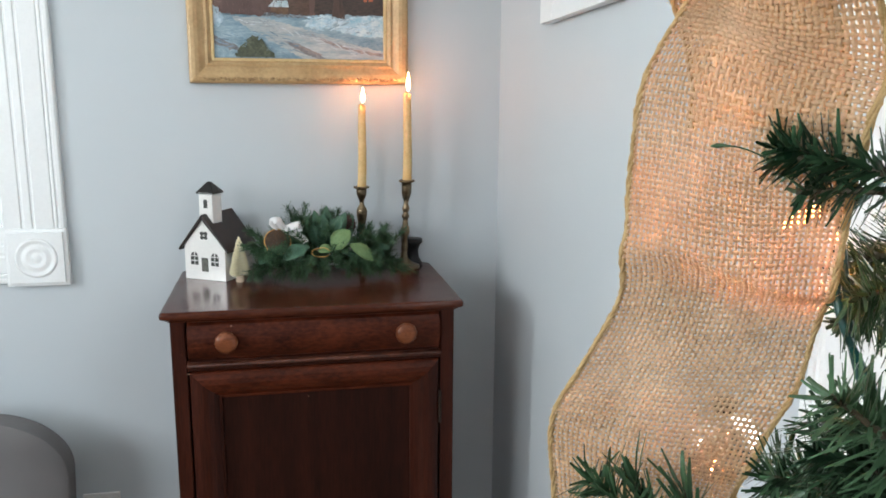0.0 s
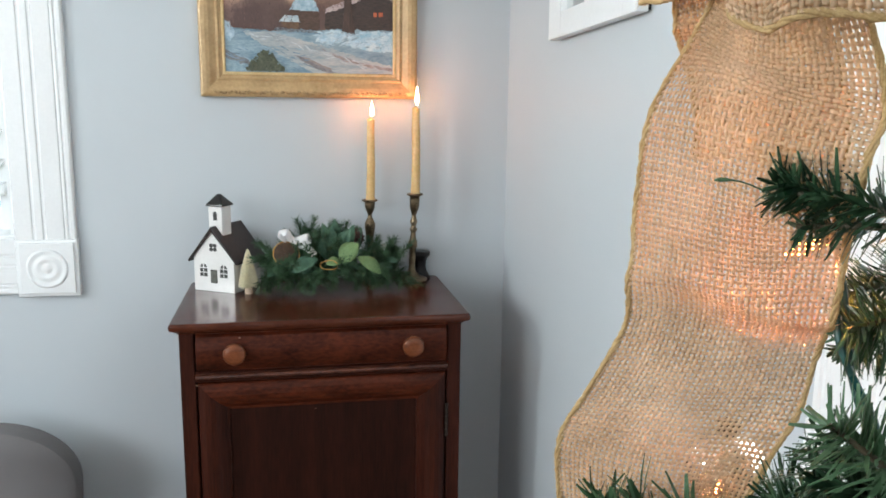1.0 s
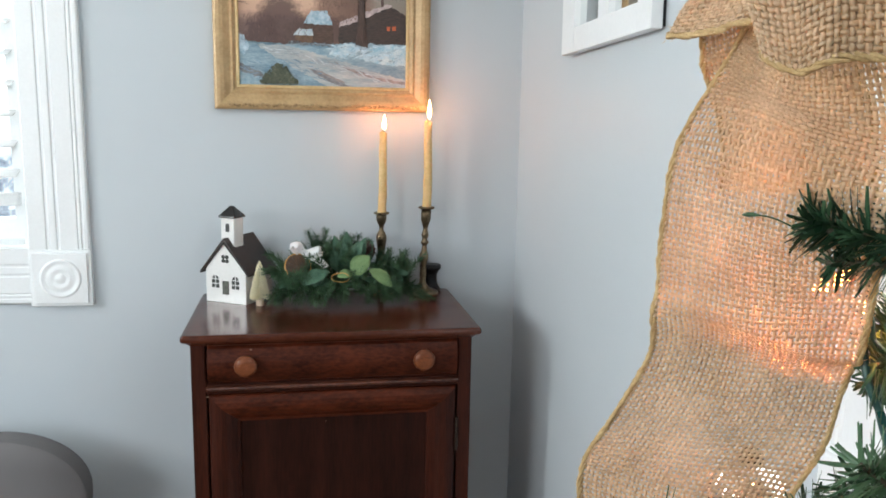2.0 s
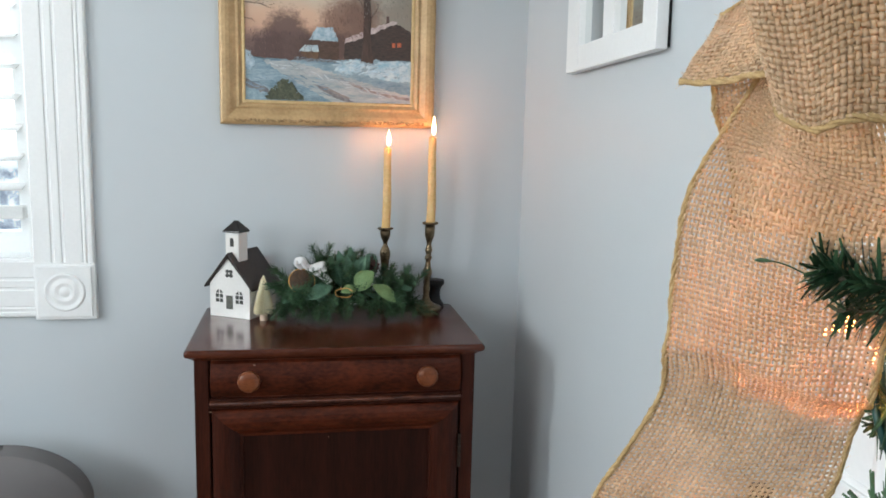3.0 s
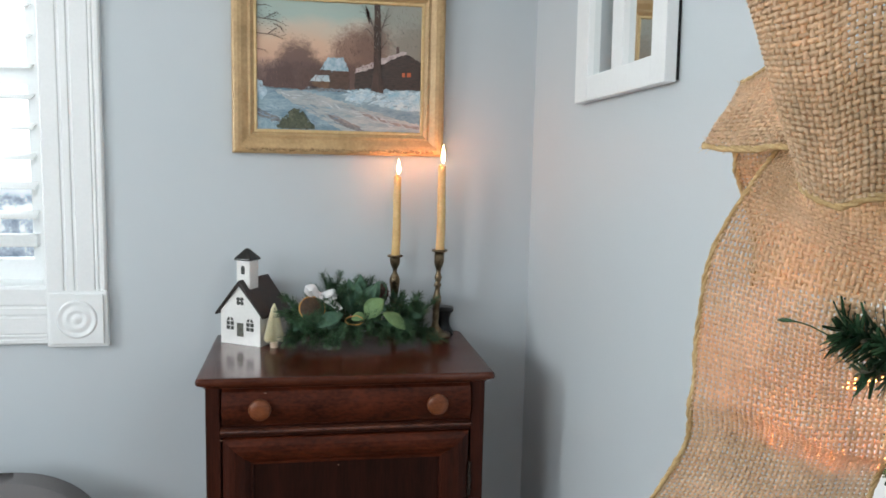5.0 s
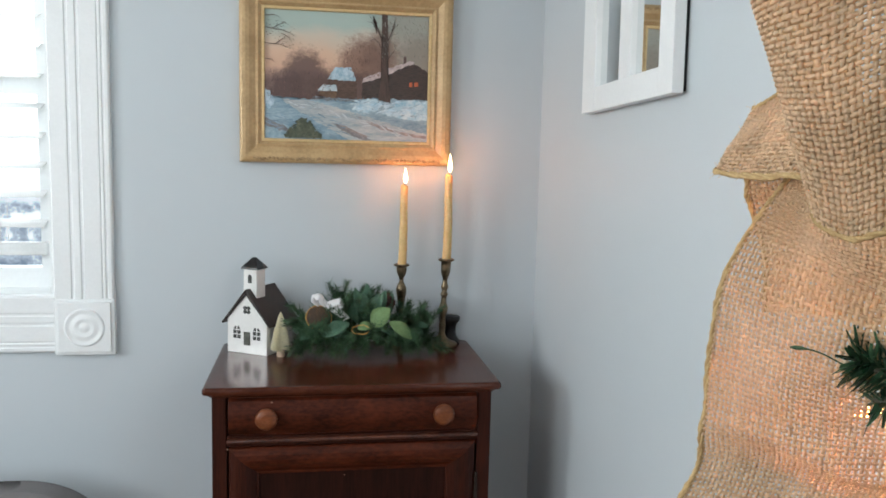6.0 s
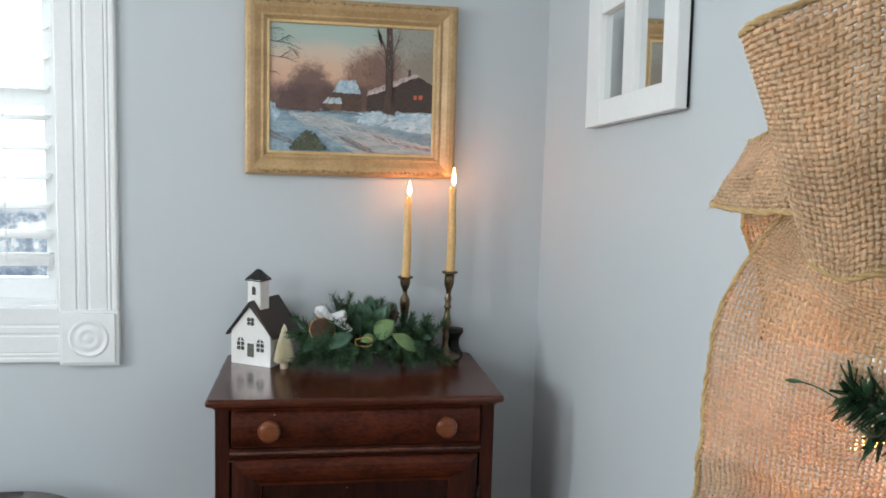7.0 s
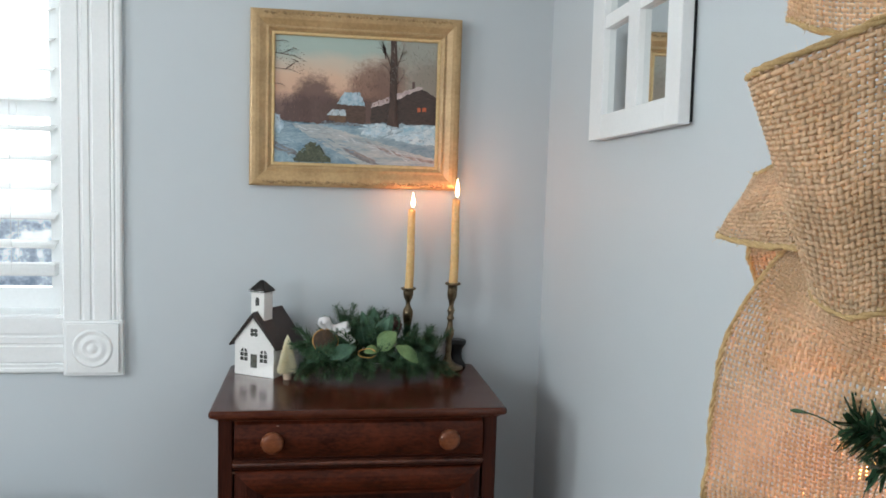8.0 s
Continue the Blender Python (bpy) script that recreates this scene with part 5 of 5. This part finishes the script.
    bmesh.ops.transform(bm, matrix=Matrix.Translation(c0) @ ax.to_track_quat("Z", "Y").to_matrix().to_4x4(), verts=bm.verts)
    core = part("pine_cone", bm, CONE, sw, "dark brown pine cone")
    for i in range(60):
        h = i / 60
        a = i * 2.39996
        r = 0.021 * math.sin(math.pi * (0.16 + 0.8 * h)) ** 0.7
        o = s1 * math.cos(a) + s2 * math.sin(a)
        bm = bmesh.new()
        leaf_mesh(bm, c0 + ax * (h - 0.5) * 0.044 + o * r * 0.3, o + ax * 0.5, ax - o * 0.4, r * 0.95, 0.010, 0.05, 0.1)
        part("scale", bm, CONE, core)


build_swag()

# ---- Christmas tree with burlap bow ----


def weave_strip(name, pairs, parent, label, pitch=0.00198, seed=1, yarn=0.00061, warps=38, creases=(), bulge=0.0):
    """A strip of plain-woven jute between two edges: single warp and weft yarns passing over and under each other.
    bulge: how far the middle of the strip swells towards the room at its top, fading along the strip."""
    rng = np.random.RandomState(seed)
    n = 220
    le = np.array([tuple(p) for p in smooth_path([a for a, b in pairs], n)])
    ri = np.array([tuple(p) for p in smooth_path([b for a, b in pairs], n)])
    mid = (le + ri) / 2
    arc = np.concatenate([[0], np.cumsum(np.linalg.norm(np.diff(mid, axis=0), axis=1))])
    wefts = int(arc[-1] / pitch)
    sub = 4
    uu = np.linspace(0, arc[-1], wefts * sub + 1)
    L = np.stack([np.interp(uu, arc, le[:, k]) for k in range(3)], 1)
    R = np.stack([np.interp(uu, arc, ri[:, k]) for k in range(3)], 1)
    vv = np.linspace(0.004, 0.996, warps * sub + 1)
    S = L[:, None, :] * (1 - vv[None, :, None]) + R[:, None, :] * vv[None, :, None]

    def frames():
        du, dv = np.gradient(S, axis=0), np.gradient(S, axis=1)
        du /= np.linalg.norm(du, axis=2)[:, :, None] + 1e-9
        dv /= np.linalg.norm(dv, axis=2)[:, :, None] + 1e-9
        N = np.cross(dv, du)
        return du, dv, N / (np.linalg.norm(N, axis=2)[:, :, None] + 1e-9)
    du, dv, N = frames()
    a, b = np.linspace(0, 1, S.shape[0])[:, None], vv[None, :]
    # soft unevenness, cross folds and the swelling of the cloth
    lift = 0.0007 * np.sin(9 * a + 2 * b) * np.cos(7 * b) + 0.0004 * np.sin(31 * a + 5 * b + seed)
    for at, depth, span in creases:
        lift = lift + depth * np.exp(-((a + 0.02 * np.sin(5 * b) - at) / span) ** 2)
    lift = lift - bulge * np.sin(math.pi * b) ** 1.3 * np.exp(-(a / 0.42) ** 2)
    S = S + N * lift[:, :, None]
    # rows that drift a little, as in handled jute
    S = S + du * (0.0009 * np.sin(6 * b + 3 * a + seed) * np.sin(math.pi * b))[:, :, None]
    du, dv, N = frames()
    verts, faces = [], []
    count = 0

    def add(c, s, nn, w, th):
        nonlocal count
        m = len(c)
        ring = np.stack([c + s * w[:, None], c + nn * th[:, None], c - s * w[:, None], c - nn * th[:, None]], 1)
        verts.append(ring.reshape(-1, 3))
        i = np.arange(m - 1)[:, None] * 4 + count
        for k in range(4):
            k2 = (k + 1) % 4
            faces.append(np.concatenate([i + k, i + k2, i + 4 + k2, i + 4 + k], 1))
        count += m * 4

    def wander(m, amount):
        """Slow sideways drift of one yarn, in metres."""
        x = np.arange(m) / sub
        return amount * (np.sin(x * rng.uniform(0.15, 0.35) + rng.uniform(0, 6)) + 0.6 * np.sin(x * rng.uniform(0.5, 0.9) + rng.uniform(0, 6)))
    amp = yarn * 0.58
    for j in range(warps):
        q = j * sub + sub // 2
        m = S.shape[0]
        ph = np.cos((np.arange(m) / sub - 0.5 + j) * math.pi)
        c = S[:, q] + N[:, q] * (ph * amp)[:, None] + dv[:, q] * wander(m, 0.00006)[:, None]
        w = yarn * rng.uniform(0.92, 1.10) * (1 + 0.10 * np.sin(np.arange(m) * 0.21 + rng.uniform(0, 6))) * (1 + 0.12 * np.abs(ph))
        add(c, dv[:, q], N[:, q], w, w * 0.52)
    for i in range(wefts):
        q = i * sub + sub // 2
        m = S.shape[1]
        ph = -np.cos((np.arange(m) / sub - 0.5 + i) * math.pi)
        c = S[q] + N[q] * (ph * amp)[:, None] + du[q] * wander(m, 0.00006)[:, None]
        w = yarn * rng.uniform(0.90, 1.12) * (1 + 0.12 * np.sin(np.arange(m) * 0.19 + rng.uniform(0, 6))) * (1 + 0.12 * np.abs(ph))
        add(c, du[q], N[q], w, w * 0.52)
    # loose fibres
    for k in range(int(wefts * 7)):
        p, q = rng.randint(0, S.shape[0]), rng.randint(0, S.shape[1]) if rng.rand() < 0.7 else rng.choice([0, S.shape[1] - 1])
        d = N[p, q] * rng.choice([-1, 1]) * rng.uniform(0.0, 0.45) + du[p, q] * rng.normal() + dv[p, q] * rng.normal()
        d /= np.linalg.norm(d)
        ln = rng.uniform(0.0012, 0.0034)
        c = np.stack([S[p, q], S[p, q] + d * ln * 0.5, S[p, q] + d * ln + N[p, q] * 0.0006])
        w = np.array([0.00010, 0.00009, 0.00004])
        add(c, dv[[p] * 3, [q] * 3], N[[p] * 3, [q] * 3], w, w)
    V = np.concatenate(verts)
    F = np.concatenate(faces)
    o = np.array(ORIGIN[parent])
    me = bpy.data.meshes.new(name)
    me.from_pydata((V - o).tolist(), [], F.tolist())
    me.update()
    ob = link_mesh(name, me, BURLAP, parent, label, True)
    # wired selvages of three twisted strands
    for e in (0, -1):
        pts = [Vector(p) for p in S[::4, e]]
        for strand in range(3):
            tw = []
            for i, p in enumerate(pts):
                g = i * 0.9 + 0.8 * math.sin(i * 0.37 + seed) + strand * 2.094
                k = min(4 * i, len(N) - 1)
                wob = 0.0003 * math.sin(i * 0.43 + strand) + 0.0003 * math.sin(i * 0.17 + seed)
                tw.append(p + (0.00042 * math.cos(g)) * Vector(N[k, e]) + (0.00052 * math.sin(g) + wob) * Vector(dv[k, e]))
            vs, fs = tube_data(tw, [0.00070 + 0.00013 * math.sin(i * 2.7 + strand) for i in range(len(tw))], 6)
            raw("selvage_strand", vs, fs, SELVAGE, ob, "yellowish wired edge")
    return ob


def build_bow():
    bow = thing("burlap_bow", (0.06, -1.37, 1.345), "natural burlap ribbon bow with long tail on the tree", "bow")
    tail = [((0.0570, -1.3700, 1.3520), (0.0640, -1.3900, 1.3720)),
            ((0.0654, -1.3312, 1.3325), (0.0929, -1.3863, 1.3190)), ((0.0551, -1.3260, 1.3065), (0.0923, -1.3855, 1.2960)), ((0.0527, -1.3207, 1.2786), (0.0942, -1.3775, 1.2755)),
            ((0.0543, -1.3188, 1.2531), (0.1019, -1.3650, 1.2524)), ((0.0538, -1.3134, 1.2275), (0.1118, -1.3483, 1.2313)), ((0.0455, -1.3015, 1.2004), (0.1122, -1.3385, 1.2030)),
            ((0.0375, -1.2958, 1.1794), (0.1016, -1.3333, 1.1762)), ((0.0418, -1.2902, 1.1490), (0.1001, -1.3229, 1.1486)), ((0.0488, -1.2794, 1.1063), (0.1076, -1.3115, 1.1094))]
    weave_strip("tail", tail, bow, "hanging tail of open-weave burlap", seed=3, creases=((0.455, -0.0035, 0.022), (0.53, 0.0035, 0.045), (0.36, 0.0025, 0.05), (0.68, 0.002, 0.05), (0.22, -0.002, 0.05)), bulge=0.010)
    front = [((0.0575, -1.4214, 1.4080), (0.0709, -1.4157, 1.3299)), ((0.0414, -1.4143, 1.4032), (0.0531, -1.4077, 1.3310)), ((0.0289, -1.4078, 1.3976), (0.0480, -1.4000, 1.3287)),
             ((0.0194, -1.4017, 1.3929), (0.0442, -1.3930, 1.3318)), ((0.0206, -1.3918, 1.3916), (0.0462, -1.3848, 1.3362)), ((0.0333, -1.3783, 1.3946), (0.0546, -1.3770, 1.3360)),
             ((0.0598, -1.3747, 1.4004), (0.0673, -1.3816, 1.3401))]
    weave_strip("front_loop", front, bow, "front loop of the burlap bow", seed=4, yarn=0.00064, pitch=0.00170, warps=43)
    rear = [((0.0525, -1.3708, 1.3438), (0.0734, -1.3557, 1.3771)), ((0.0524, -1.3425, 1.3425), (0.0710, -1.3353, 1.3739)), ((0.0504, -1.3227, 1.3442), (0.0641, -1.3228, 1.3659)),
            ((0.0615, -1.3140, 1.3469), (0.0819, -1.3148, 1.3716)), ((0.0822, -1.3238, 1.3521), (0.0980, -1.3235, 1.3812))]
    weave_strip("rear_loop", rear, bow, "rear loop of the burlap bow", seed=5, warps=22)
    lining = [((0.0635, -1.3165, 1.3560), (0.0930, -1.3450, 1.3680)), ((0.0659, -1.3170, 1.3402), (0.0951, -1.3450, 1.3516)), ((0.0685, -1.3150, 1.3328), (0.1052, -1.3450, 1.3339)), ((0.0776, -1.3120, 1.3167), (0.1135, -1.3450, 1.3156)),
              ((0.0808, -1.3100, 1.2915), (0.1202, -1.3400, 1.2920))]
    weave_strip("under_layer", lining, bow, "ribbon layer behind the tail", seed=7, warps=28)
    upper = [((0.0889, -1.3599, 1.4110), (0.0810, -1.3649, 1.4530)), ((0.0792, -1.3461, 1.4127), (0.0775, -1.3488, 1.4564)), ((0.0711, -1.3364, 1.4157), (0.0692, -1.3370, 1.4596)),
             ((0.0706, -1.3256, 1.4214), (0.0725, -1.3221, 1.4610)), ((0.0851, -1.3177, 1.4218), (0.0865, -1.3140, 1.4627))]
    weave_strip("upper_loop", upper, bow, "upper loop of the burlap bow", seed=6, yarn=0.00060, warps=26)


build_bow()


def build_tree():
    rng = random.Random(44)
    tx, ty = 0.26, -1.60
    tr = thing("christmas_tree", (tx, ty, 0), "dark green artificial Christmas tree with wired branches", "tree")
    part("trunk", lathe([(0.02, 0.08), (0.02, 1.2), (0.016, 1.95), (0.004, 2.08)], (tx, ty, 0), 16), BRANCHW, tr)
    for k in range(3):
        a = radians(90 + k * 120)
        vs, fs = tube_data([(tx, ty, 0.16), (tx + 0.1 * math.cos(a), ty + 0.1 * math.sin(a), 0.10), (tx + 0.2 * math.cos(a), ty + 0.2 * math.sin(a), 0.012)], 0.011, 8)
        raw("stand_leg", vs, fs, DARKMETAL, tr)
    # branches in view, tip first
    hero = [([(0.1350, -1.4260, 1.2740), (0.1016, -1.3957, 1.2806), (0.0880, -1.3800, 1.2860), (0.0770, -1.3680, 1.2885)], 330, 0.0175, NEEDLE),
            ([(0.0760, -1.3720, 1.1300), (0.0600, -1.3460, 1.1530), (0.0500, -1.3310, 1.1640), (0.0430, -1.3210, 1.1680)], 230, 0.020, NEEDLE_LIGHT),
            ([(0.0900, -1.3640, 1.1250), (0.0780, -1.3480, 1.1500), (0.0720, -1.3400, 1.1600)], 80, 0.024, NEEDLE_LIGHT),
            ([(0.1300, -1.4300, 1.1500), (0.1065, -1.4053, 1.1853), (0.0980, -1.3900, 1.2010), (0.0930, -1.3780, 1.2110)], 260, 0.026, NEEDLE),
            ([(0.1700, -1.4000, 1.2350), (0.1353, -1.3716, 1.2480), (0.1180, -1.3670, 1.2450), (0.1080, -1.3640, 1.2420)], 240, 0.022, NEEDLE),
            ([(0.1900, -1.3700, 1.1100), (0.1641, -1.3396, 1.1303), (0.1460, -1.3170, 1.1480), (0.1350, -1.3000, 1.1580)], 260, 0.026, NEEDLE),
            ([(0.1500, -1.4100, 1.1300), (0.1260, -1.3720, 1.1560), (0.1160, -1.3500, 1.1640), (0.1080, -1.3350, 1.1680)], 260, 0.024, NEEDLE),
            ([(0.0880, -1.3800, 1.2840), (0.0800, -1.3730, 1.2860), (0.0750, -1.3680, 1.2890)], 90, 0.013, NEEDLE_LIGHT),
            ([(0.1050, -1.3980, 1.2790), (0.0900, -1.3830, 1.2780), (0.0800, -1.3730, 1.2765)], 90, 0.013, NEEDLE),
            ([(0.2000, -1.3950, 1.2620), (0.1520, -1.3780, 1.2640), (0.1270, -1.3690, 1.2580)], 240, 0.022, NEEDLE),
            ([(0.1700, -1.4000, 1.2200), (0.1400, -1.3800, 1.2300), (0.1200, -1.3700, 1.2330)], 200, 0.020, NEEDLE),
            ([(0.1800, -1.4000, 1.1480), (0.1350, -1.3700, 1.1640), (0.1150, -1.3550, 1.1700)], 300, 0.024, NEEDLE),
            ([(0.1850, -1.3700, 1.1050), (0.1500, -1.3380, 1.1300), (0.1300, -1.3180, 1.1440)], 300, 0.026, NEEDLE),
            ([(0.1500, -1.4200, 1.1400), (0.1240, -1.3880, 1.1640), (0.1120, -1.3720, 1.1800)], 280, 0.022, NEEDLE),
            ([(0.1700, -1.3900, 1.1300), (0.1450, -1.3600, 1.1480), (0.1300, -1.3450, 1.1560)], 280, 0.024, NEEDLE),
            ([(0.1900, -1.4150, 1.2750), (0.1560, -1.3850, 1.2900), (0.1330, -1.3650, 1.3000)], 200, 0.022, NEEDLE),
            ([(0.1458, -1.3500, 1.2578), (0.1360, -1.3450, 1.2514), (0.1244, -1.3400, 1.2469)], 161, 0.018, NEEDLE),
            ([(0.1491, -1.3500, 1.2346), (0.1362, -1.3450, 1.2329), (0.1235, -1.3400, 1.2262)], 161, 0.018, NEEDLE),
            ([(0.1528, -1.3450, 1.2411), (0.1419, -1.3400, 1.2384), (0.1307, -1.3350, 1.2356)], 136, 0.018, NEEDLE),
            ([(0.1092, -1.4000, 1.1971), (0.0950, -1.3950, 1.2018), (0.0846, -1.3850, 1.2039)], 186, 0.020, NEEDLE),
            ([(0.0983, -1.4100, 1.2096), (0.0863, -1.4050, 1.2192), (0.0761, -1.4000, 1.2272)], 161, 0.020, NEEDLE_LIGHT),
            ([(0.1316, -1.3700, 1.1714), (0.1141, -1.3600, 1.1758), (0.0979, -1.3500, 1.1773)], 186, 0.020, NEEDLE),
            ([(0.1199, -1.3900, 1.1855), (0.1054, -1.3800, 1.1852), (0.0917, -1.3750, 1.1876)], 186, 0.020, NEEDLE)]
    for ctrl, n, ln, mat in hero:
        sprig("branch_tip", rng, ctrl, n, ln, 0.00145, mat, tr, spread=1.0, forward=0.42, stem=0.0014)
    for ctrl, n in (([(0.0640, -1.3420, 1.1480), (0.0600, -1.3360, 1.1600), (0.0570, -1.3310, 1.1720)], 26), ([(0.0780, -1.3450, 1.1460), (0.0750, -1.3400, 1.1580), (0.0735, -1.3360, 1.1680)], 18)):
        sprig("branch_tip", rng, ctrl, n, 0.024, 0.0021, NEEDLE_LIGHT, tr, spread=0.5, forward=1.5, stem=0.0011)
    stray = smooth_path([(0.0760, -1.3660, 1.2850), (0.0715, -1.3590, 1.2878), (0.0680, -1.3545, 1.2884), (0.0655, -1.3512, 1.2880)], 8)
    vs, fs = tube_data(stray, [0.0003, 0.0003, 0.0003, 0.0003, 0.0003, 0.0007, 0.0008, 0.0003], 6)
    raw("stray_needle", vs, fs, NEEDLE, tr)
    # the rest of the tree, round the trunk
    for i in range(130):
        z = 0.32 + 1.62 * (i / 130)
        a = i * 2.39996
        reach = 0.30 * (1.06 - (z - 0.3) / 1.75) + 0.05
        way = Vector((math.cos(a), math.sin(a), 0.12))
        tip = Vector((tx, ty, z)) + way * reach
        if tip.x > WX - 0.03:
            tip.x = WX - 0.03
        # leave the gap through which the room is seen
        if tip.x < 0.0 and tip.y < -1.45 and 1.0 < z < 1.7:
            tip = Vector((tx, ty, z)) + way * (reach * 0.45)
        if tip.y > -1.42 and z > 1.0:
            tip = Vector((tx, ty, z)) + way * min(reach, 0.15)
        p0 = Vector((tx, ty, z - 0.02))
        sprig("branch", rng, [p0, p0.lerp(tip, 0.5) + Vector((0, 0, 0.02)), tip], 210, 0.03, 0.0022, NEEDLE, tr, spread=0.9, forward=0.7, stem=0.003)


build_tree()


def build_lights():
    li = thing("light_string", (0.11, -1.36, 1.2), "green light string with glowing amber mini bulbs on the tree", "string lights")
    for off in (0.0, 1.0):
        base = [(0.1180, -1.3480, 1.2900), (0.1110, -1.3536, 1.2668), (0.1103, -1.3597, 1.2355), (0.1186, -1.3669, 1.2077), (0.1185, -1.3690, 1.1990), (0.1202, -1.3735, 1.1764), (0.1300, -1.3800, 1.1500)]
        path = smooth_path(base, 60)
        tw = []
        for i, p in enumerate(path):
            a = i * 0.33 + off * math.pi
            tw.append(p + 0.0016 * Vector((math.cos(a), math.sin(a) * 0.7, 0.2 * math.sin(a))))
        vs, fs = tube_data(tw, 0.00135, 8)
        raw("cable", vs, fs, CABLE, li)
    for (x, y, z), d, pw in BULBS:
        d = Vector(d).normalized()
        q = d.to_track_quat("Z", "Y").to_matrix().to_4x4()
        bm = lathe([(0.0020, 0), (0.0024, 0.004), (0.0021, 0.009), (0.0006, 0.0135)], (0, 0, 0), 12)
        bmesh.ops.transform(bm, matrix=Matrix.Translation((x, y, z)) @ q, verts=bm.verts)
        b = part("bulb", bm, BULBGLASS, li, "glowing amber mini bulb", smooth=True)
        bm = lathe([(0.0022, -0.012), (0.0030, -0.010), (0.0030, -0.001), (0.0024, 0.0)], (0, 0, 0), 12)
        bmesh.ops.transform(bm, matrix=Matrix.Translation((x, y, z)) @ q, verts=bm.verts)
        part("socket", bm, SOCKET, b)
        end = Vector((x, y, z)) - d * 0.0115
        vs, fs = tube_data(smooth_path([tuple(end), tuple(end - d * 0.008 + Vector((0.004, 0.003, 0))), (0.1105, -1.3560, z)], 12), 0.001, 6)
        raw("lead", vs, fs, CABLE, b)
        c = Vector((x - 0.006, y + 0.001, z - 0.010))
        point("bulb_light", tuple(c), pw, (1.0, 0.25, 0.07), 0.003)


BULBS = (((0.1070, -1.3490, 1.2680), (-0.6, 0.15, -0.3), 0.75), ((0.0985, -1.3080, 1.1420), (-0.5, -0.3, 0.5), 0.62), ((0.1290, -1.3700, 1.1640), (-0.2, -0.6, 0.4), 0.006))
build_lights()

ball = thing("ornament_ball", (0.118, -1.286, 1.150), "glossy silver ball ornament hanging behind the ribbon", "ornament")
bm = bmesh.new()
bmesh.ops.create_uvsphere(bm, u_segments=32, v_segments=20, radius=0.017)
bmesh.ops.translate(bm, verts=bm.verts, vec=(0.118, -1.286, 1.158))
part("sphere", bm, ORNAMENT, ball, smooth=True)
part("cap", lathe([(0.005, 0), (0.005, 0.004), (0.003, 0.005)], (0.118, -1.286, 1.1745), 14), BRASS, ball)
